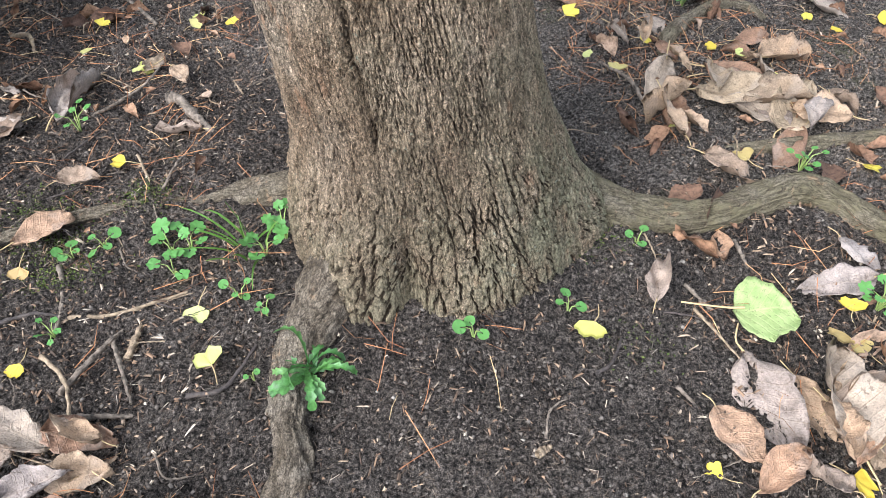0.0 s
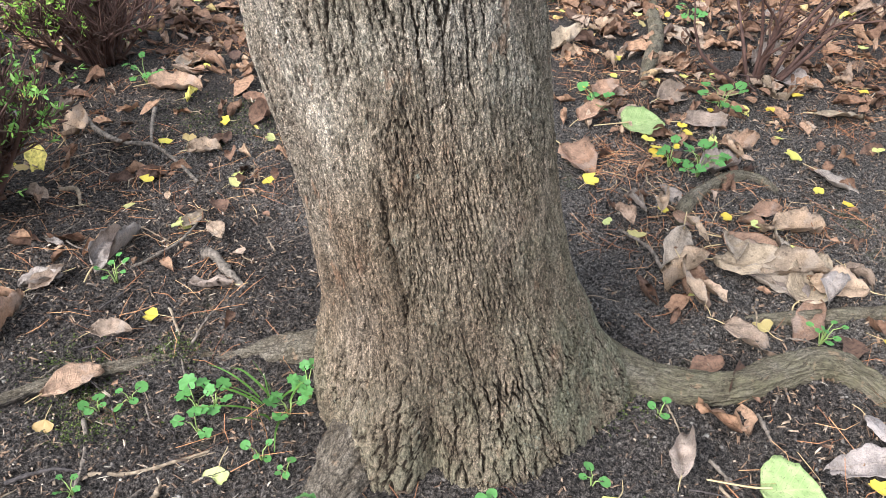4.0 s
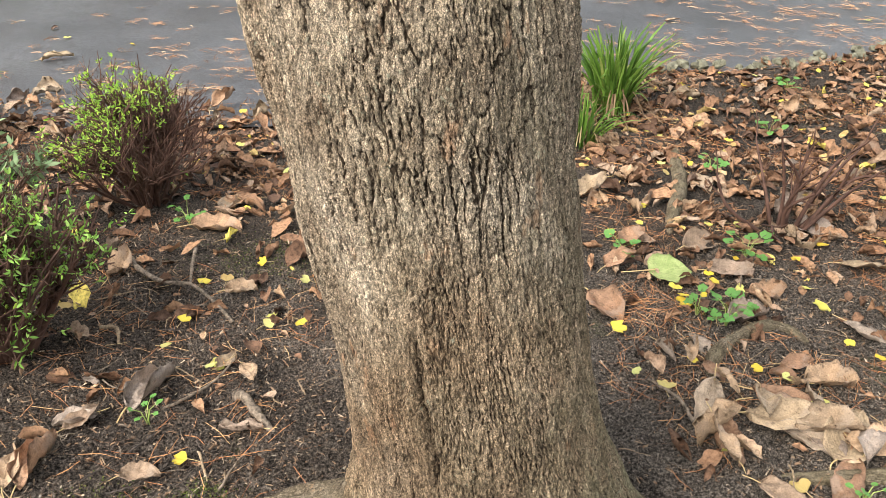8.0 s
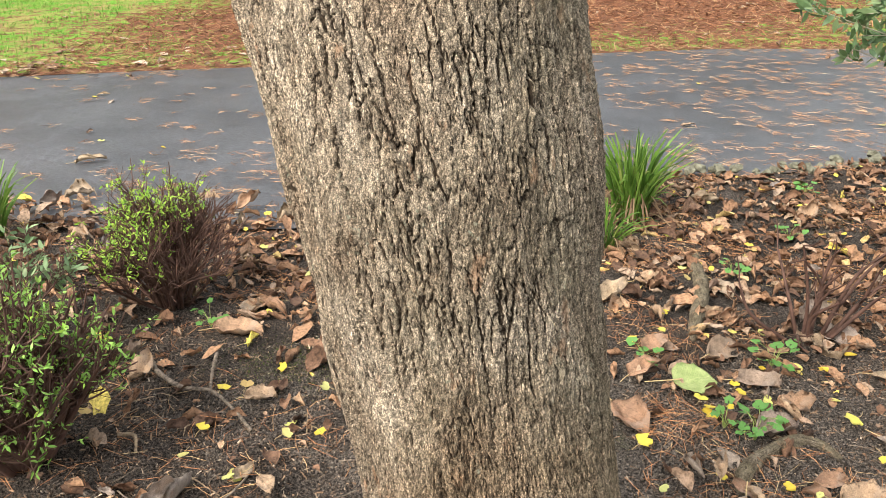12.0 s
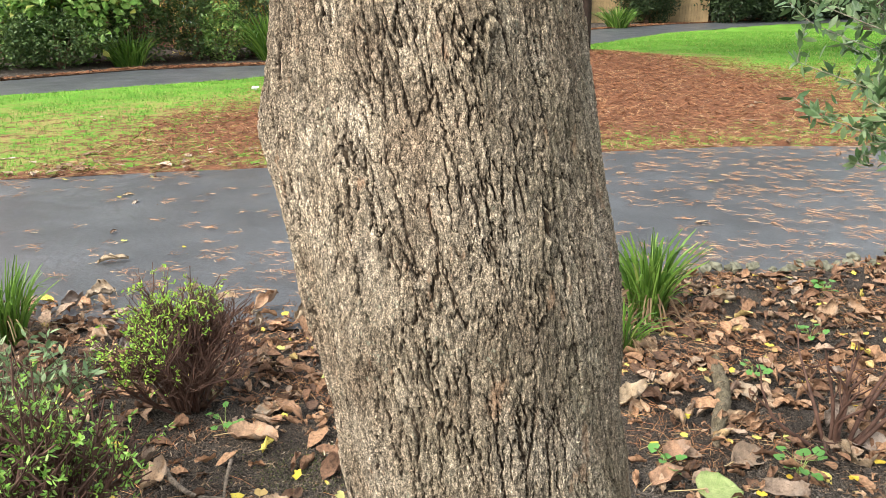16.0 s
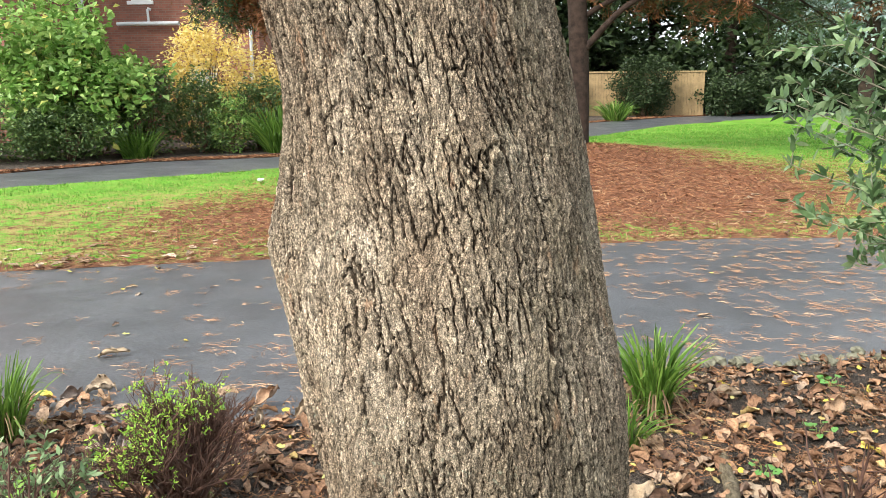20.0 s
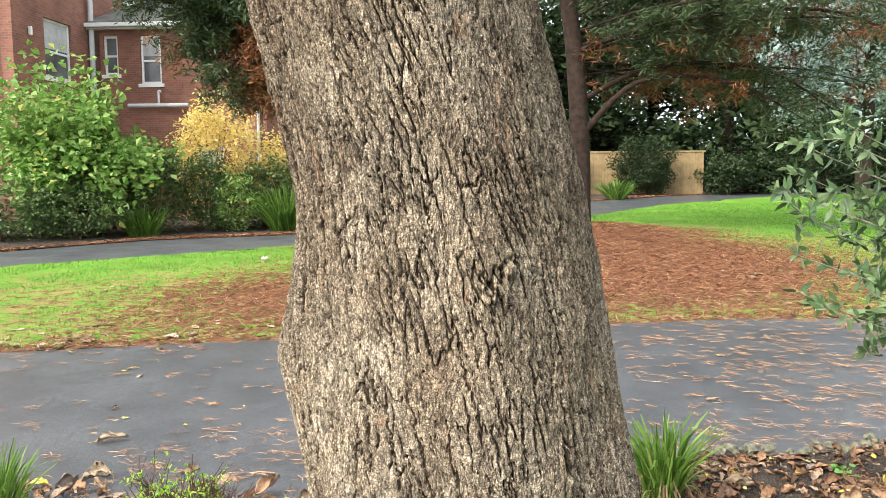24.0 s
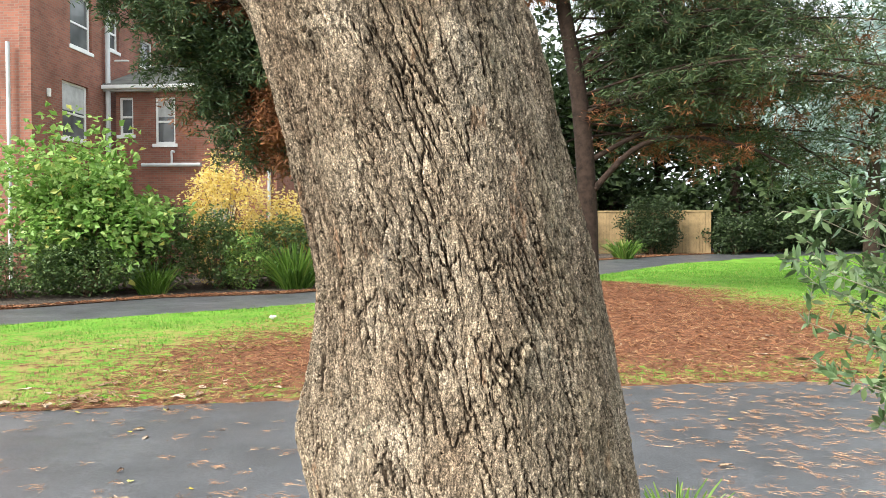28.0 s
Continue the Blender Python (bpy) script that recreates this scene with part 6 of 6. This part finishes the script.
def chips(centres, length, width, rng, flat=0.35, thick=0.3):
    """Small wedge-shaped flakes in all directions."""
    n = len(centres)
    a = rng.uniform(0, 2 * np.pi, n)
    d = np.stack([np.cos(a), np.sin(a), rng.normal(0, flat, n)], -1)
    side = np.stack([-np.sin(a), np.cos(a), rng.normal(0, flat, n)], -1)
    up = np.cross(d, side)
    ln, w = length[:, None] * 0.5, width[:, None] * 0.5
    t = w * thick
    v = np.stack([centres - d * ln - side * w * 0.4, centres - d * ln * 0.8 + side * w, centres + d * ln + side * w * 0.5, centres + d * ln * 0.7 - side * w,
                  centres + up * t * 2 - d * ln * 0.4, centres + up * t * 2 + d * ln * 0.5], 1).reshape(-1, 3)
    k = np.arange(n)[:, None] * 6
    f = np.concatenate([k + [0, 3, 5, 4], k + [1, 4, 5, 2], k + [0, 4, 1, 0], k + [3, 2, 5, 3]])
    return v, f


def tri_fix(v, f):
    """Leaves four-cornered faces as they are and keeps the pointed ends open."""
    good = (f[:, 0] != f[:, 3])
    return v, f[good]


def needles(x, y, z, length, rng, width=0.0013, tilt=0.12, bow=0.12):
    """Thin fallen needles, slightly bowed."""
    n = len(x)
    a = rng.uniform(0, 2 * np.pi, n)
    d = np.stack([np.cos(a), np.sin(a), rng.normal(0, tilt, n)], -1) * length[:, None] * 0.5
    s = np.stack([-np.sin(a), np.cos(a), 0 * a], -1)
    c = np.stack([x, y, z], -1)
    m = c + s * (length * rng.normal(0, bow, n))[:, None] + np.stack([0 * a, 0 * a, 0.02 * length], -1)
    w = s * width * 0.5 + np.array([0, 0, width * 0.3])
    v = np.stack([c - d - w, c - d + w, m - w, m + w, c + d - w * 0.5, c + d + w * 0.5], 1).reshape(-1, 3)
    k = np.arange(n)[:, None] * 6
    return v, np.concatenate([k + [0, 2, 3, 1], k + [2, 4, 5, 3]])


def tinted(name, stops, rough=0.8):
    m = Mat(name, rough, 0.2)
    base = m.ramp(m.island(), *stops)
    m.color(m.mix(0.8, base, m.ramp(m.noise(75, 4, 0.7), (0.36, 0.4), (0.5, 1.0), (0.64, 1.4)), "MULTIPLY"))
    m.bump(m.noise(120, 3, 0.6), 0.5, 0.004)
    return m.m


NEEDLE = tinted("rusty_fallen_needles", [(0.0, (0.20, 0.085, 0.040)), (0.5, (0.40, 0.175, 0.075)), (0.85, (0.52, 0.27, 0.12)), (1.0, (0.55, 0.42, 0.22))])
CHIP = tinted("bark_and_leaf_chips", [(0.0, (0.045, 0.032, 0.024)), (0.35, (0.12, 0.078, 0.050)), (0.65, (0.24, 0.15, 0.09)), (0.9, (0.34, 0.245, 0.16)), (1.0, (0.48, 0.40, 0.30))])
CLOD = tinted("soil_crumbs", [(0.0, (0.028, 0.021, 0.016)), (0.5, (0.080, 0.065, 0.053)), (0.95, (0.14, 0.116, 0.095)), (1.0, (0.25, 0.22, 0.18))], 0.95)
STRAW = tinted("fine_pale_fibres", [(0.0, (0.06, 0.045, 0.033)), (0.5, (0.115, 0.085, 0.060)), (0.9, (0.21, 0.165, 0.12)), (1.0, (0.38, 0.32, 0.25))])
SHRED = tinted("shredded_dry_leaves", [(0.0, (0.085, 0.050, 0.034)), (0.4, (0.19, 0.105, 0.062)), (0.7, (0.32, 0.185, 0.105)), (0.88, (0.30, 0.222, 0.16)), (0.97, (0.40, 0.265, 0.16)), (1.0, (0.70, 0.58, 0.11))])


DRIFT = tinted("weathered_fallen_needles", [(0.0, (0.085, 0.036, 0.020)), (0.5, (0.20, 0.085, 0.042)), (0.85, (0.31, 0.145, 0.070)), (1.0, (0.42, 0.28, 0.15))])


def off_trunk(x, y):
    return (x - 0.03) ** 2 + (y - 1.14) ** 2 > 0.085


def bed_height(x, y):
    """The ground's height with the soil's lumps."""
    return land(x, y) + 0.016 * fbm(x / 0.16, y / 0.16, 3, 5) + 0.006 * fbm(x / 0.035, y / 0.035, 3, 9)


q = np.random.default_rng(12)
x, y = q.uniform(-1.2, 1.3, 38000), 0.42 + 2.0 * q.random(38000) ** 1.35
ok = off_trunk(x, y) & (q.random(38000) < 0.3 + 0.7 * step(-0.1, 0.35, fbm(x / 0.13, y / 0.13, 3, 77)))
x, y = x[ok], y[ok]
size = 0.0017 + 0.0085 * q.random(len(x)) ** 3
c = np.stack([x, y, bed_height(x, y) + 0.002], -1)
o = q.normal(size=(len(x), 6, 3)) * 0.22 + np.array([[1, 0, 0], [0, 1, 0], [-1, 0, 0], [0, -1, 0], [0, 0, 1], [0, 0, -1]])
v = (c[:, None, :] + o * size[:, None, None] * 0.62).reshape(-1, 3)
k = np.arange(len(x))[:, None] * 6
tri = np.concatenate([k + [a, b, t] for a, b in ((0, 1), (1, 2), (2, 3), (3, 0)) for t in (4,)] + [k + [b, a, 5] for a, b in ((0, 1), (1, 2), (2, 3), (3, 0))])
stuff("soil_crumb_litter", v, tri, CLOD, "loose dark crumbs and small stones of soil", "soil", True)

x, y = q.uniform(-1.3, 1.5, 11000), 0.42 + 1.9 * q.random(11000) ** 1.3
ok = off_trunk(x, y)
x, y = x[ok], y[ok]
v, f = needles(x, y, bed_height(x, y) + q.uniform(0.003, 0.010, len(x)), 0.004 + 0.016 * q.random(len(x)) ** 2, q, 0.0012, 0.25, 0.03)
stuff("straw_litter", v, f, STRAW, "fine pale fibres and broken needles on the soil", "litter")

x, y = q.uniform(-1.35, 1.7, 24000), 0.42 + 2.4 * q.random(24000) ** 1.2
ok = off_trunk(x, y) & (q.random(24000) < 0.35 + 0.65 * np.maximum(step(-0.25, -0.45, x), step(0.5, 0.8, x)))
x, y = x[ok], y[ok]
v, f = tri_fix(*chips(np.stack([x, y, bed_height(x, y) + 0.005], -1), 0.006 + 0.03 * q.random(len(x)) ** 3, 0.002 + 0.006 * q.random(len(x)) ** 2, q))
stuff("wood_chip_litter", v, f, CHIP, "small chips of bark and dry stems on the soil", "litter")

x, y = q.uniform(-2.8, 3.6, 60000), q.uniform(0.5, 5.7, 60000)
ok = off_trunk(x, y) & (q.random(60000) < litter_weight(x, y) * (0.32 + 0.68 * step(1.7, 2.8, y)))
x, y = x[ok][:5200], y[ok][:5200]
pieces = [leaf_blade(np.random.default_rng(200 + i), q.uniform(0.42, 0.75), q.choice([0.7, 1.2, 1.8]), 0.05, 8, 5)[0] * np.array([1, 1, 0.8]) for i in range(16)]
PIECE_QUADS = grid_quads(8, 5)


def strewn(x, y, z, sizes, lean, flat=1.0):
    """Broken leaves, each turned and tilted its own way."""
    lv, lf = [], []
    for i, (px, py, pz, k) in enumerate(zip(x, y, z, sizes)):
        a, b = q.uniform(0, 6.28), q.normal(0, lean)
        w = pieces[int(q.integers(0, 16))] * k * np.array([1, 1, flat])
        ca, sa = math.cos(a), math.sin(a)
        lv.append(np.stack([w[:, 0] * ca - w[:, 1] * sa + px, w[:, 0] * sa + w[:, 1] * ca + py, w[:, 2] + b * (w[:, 0] - k * 0.5) + pz], -1))
        lf.append(PIECE_QUADS + 40 * i)
    return np.concatenate(lv), np.concatenate(lf)


v, f = strewn(x, y, bed_height(x, y) + q.uniform(0.002, 0.022, len(x)), 0.024 + 0.115 * q.random(len(x)) ** 1.9, 0.28)
stuff("leaf_litter", v, f, SHRED, "broken dry brown leaves covering the bed", "litter", True)

x = np.concatenate([q.uniform(-7.0, 1.2, 120), q.uniform(-6.5, 6, 60)])
y = far_edge(x) + 0.1 + np.concatenate([1.2 * q.random(120) ** 2.4, 4.0 * q.random(60)])
v, f = strewn(x, y, land(x, y) + 0.03, q.uniform(0.08, 0.25, len(x)), 0.06, 0.4)
stuff("leaf_litter", v, f, tinted("tan_fallen_leaves", [(0.0, (0.16, 0.10, 0.062)), (0.5, (0.31, 0.22, 0.145)), (1.0, (0.46, 0.37, 0.28))]), "dry tan leaves strewn along the lawn's edge", "litter", True)

x, y = q.uniform(-2.6, 3.4, 60000), q.uniform(0.45, 5.2, 60000)
patch = step(-0.1, 0.5, fbm(x / 0.35, y / 0.35, 3, 14))
ok = off_trunk(x, y) & (y < near_edge(x)) & (q.random(60000) < patch * (0.07 + (0.12 + 0.63 * step(0.0, 0.5, x + 1.2 * step(2.2, 2.7, y))) * step(1.2, 2.4, y) + 0.05 * step(-0.3, -0.6, x)))
x, y = x[ok], y[ok]
v, f = needles(x, y, bed_height(x, y) + q.uniform(0.004, 0.022, len(x)), q.uniform(0.05, 0.13, len(x)), q)
stuff("pine_needle_litter", v, f, NEEDLE, "rusty fallen pine needles on the bed", "litter")

bx, by = q.uniform(-6, 7.5, 5200), q.uniform(3.6, 10.2, 5200)
want = 0.06 + 0.35 * step(0.1, 0.8, fbm(bx / 0.5, by / 0.4, 3, 24)) + 0.52 * step(0, 2.5, bx) + 0.5 * step(0.7, 0.0, np.abs(by - near_edge(bx))) + 0.6 * step(0.5, 0.0, np.abs(by - far_edge(bx)))
want = want + 0.9 * np.exp(-((bx + 2.2) ** 2 + (by - 4.75) ** 2) / 0.12) + 0.9 * np.exp(-((bx + 1.2) ** 2 + (by - 4.9) ** 2) / 0.3)
ok = (by > near_edge(bx) - 0.1) & (by < far_edge(bx) + 0.3) & (q.random(5200) < want)
bx, by = bx[ok], by[ok]
per = 11
x, y = np.repeat(bx, per) + q.normal(0, 0.035, len(bx) * per), np.repeat(by, per) + q.normal(0, 0.03, len(bx) * per)
v, f = needles(x, y, land(x, y) + 0.004 + q.uniform(0, 0.008, len(x)), q.uniform(0.05, 0.11, len(x)), q, 0.0024, 0.03)
stuff("pine_needle_litter", v, f, tinted("faded_fallen_needles", [(0.0, (0.15, 0.078, 0.045)), (0.5, (0.33, 0.175, 0.095)), (0.85, (0.45, 0.27, 0.155)), (1.0, (0.52, 0.41, 0.26))]), "bundles of rusty fallen needles on the wet drive", "litter")

x, y = q.uniform(-5, 9, 80000), q.uniform(7.5, 21, 80000)
ok = (y > far_edge(x)) & (y < path_near(x)) & (q.random(80000) < litter_share(x, y))
x, y = x[ok], y[ok]
v, f = needles(x, y, land(x, y) + 0.3 * np.exp(-(((x - 2.2) / 2.4) ** 2 + ((y - 19.5) / 2.6) ** 2)) + 0.03 + q.uniform(0, 0.03, len(x)), q.uniform(0.05, 0.12, len(x)) * (1 + 0.03 * y), q, 0.006, 0.35)
stuff("pine_needle_litter", v, f, DRIFT, "deep rusty drift of fallen pine needles", "litter")


x = q.uniform(-13, 17, 16000)
y = path_far(x) + 0.1 + 0.55 * q.random(16000) ** 2 * (1 + 2.5 * step(4, 8, x))
v, f = needles(x, y, land(x, y) + 0.02 + q.uniform(0, 0.03, len(x)), q.uniform(0.1, 0.22, len(x)), q, 0.014, 0.25)
stuff("pine_needle_litter", v, f, DRIFT, "rusty litter along the border's foot", "litter")


MOSS = tinted("bright_moss", [(0.0, (0.04, 0.055, 0.013)), (0.6, (0.075, 0.095, 0.022)), (1.0, (0.13, 0.145, 0.035))], 0.9)
mx, my = [], []
for cx, cy, r, n in ((-0.80, 1.12, 0.05, 450), (-0.62, 1.25, 0.035, 350), (-0.74, 1.02, 0.05, 500), (0.42, 0.76, 0.05, 110), (-0.72, 2.45, 0.16, 1500), (0.36, 1.04, 0.06, 400), (-0.86, 1.22, 0.06, 500), (2.1, 4.3, 0.25, 1500)):
    mx.append(q.normal(cx, r, n)), my.append(q.normal(cy, r * 0.7, n))
x, y = np.concatenate(mx), np.concatenate(my)
v, f = leaf_cloud(np.stack([x, y, bed_height(x, y) + 0.004], -1), 0.0065, q, 1.6, 0.2, -0.5)
stuff("moss", v, f, MOSS, "low cushions of green moss on the soil", "moss")


# ---- grass ----
GRASS = tinted("grass_blades", [(0.0, (0.066, 0.165, 0.018)), (0.5, (0.122, 0.295, 0.032)), (0.88, (0.18, 0.34, 0.05)), (1.0, (0.42, 0.36, 0.14))], 0.6)
x = q.uniform(-14, 20, 420000)
y = 7.2 + 26 * q.random(420000) ** 1.6
ok = (y > far_edge(x)) & (y < path_near(x)) & (q.random(420000) > litter_share(x, y) * 1.25) & (np.abs(x + 0.5) < 0.85 * y + 1)
ok &= q.random(420000) > 0.75 * step(0.0, 0.35, fbm(x / 0.55, y / 0.8, 3, 91)) * step(2.0, 0.0, x) * step(16, 11, y)
x, y = x[ok], y[ok]
ht = q.uniform(0.018, 0.045, len(x)) * (1 + 0.02 * y)
wd = 0.0024 + 0.0003 * y
a = q.uniform(0, 6.28, len(x))
b = np.stack([x, y, land(x, y) + 0.012], -1)
s = np.stack([np.cos(a), np.sin(a), 0 * a], -1) * wd[:, None]
tip = b + np.stack([q.normal(0, 0.35, len(x)) * ht, q.normal(0, 0.35, len(x)) * ht, ht], -1)
v = np.stack([b - s, b + s, tip], 1).reshape(-1, 3)
stuff("grass", v, np.arange(len(v)).reshape(-1, 3), GRASS, "short green grass blades of the lawn", "grass")

# ---- edging stones ----
STONE = plain("mossy_edging_stone", (0.15, 0.145, 0.102), 0.9, 0.5, 22, 0.8, 0.01)
for i in range(44):
    x = 1.0 + i * 0.072 + rng.normal(0, 0.025)
    y = float(near_edge(x)) + rng.normal(0, 0.035)
    size = rng.uniform(0.5, 1.1)
    bm = bmesh.new()
    bmesh.ops.create_icosphere(bm, subdivisions=2, radius=1)
    for vert in bm.verts:
        k = size * (1 + 0.5 * noise.noise(vert.co * 1.5 + Vector((i * 3.1, 0, 0))) + 0.2 * noise.noise(vert.co * 4 + Vector((0, i * 2.3, 0))))
        vert.co = Vector((vert.co.x * 0.052 * k, vert.co.y * 0.042 * k, max(-0.5, vert.co.z) * 0.036 * k))
    stone = part("edging_stone", bm, STONE, at=pose(x, y, float(land(x, y)) + 0.016 + rng.normal(0, 0.006), rng.normal(0, 15), rng.normal(0, 15), rng.uniform(0, 360)))
    tagged(stone, "rough mossy grey edging stone between bed and drive", "stone", "edging stones")

# ---- a scrap of paper on the grass ----
PAPER = plain("white_paper", (0.78, 0.78, 0.76), 0.7, 0.05, 20, 0.2)
v, f = leaf_blade(np.random.default_rng(8), 0.8, 1.2, 0.1)
v, f = solid(v, f, 17, 11, 0.01)
scrap = part("paper_scrap", sheet_mesh("paper_scrap", v * 0.16, f), PAPER, at=pose(-4.63, 14.73, float(land(-4.63, 14.73)) + 0.045, 0, 0, 30))
tagged(scrap, "crumpled scrap of white paper on the grass", "paper")
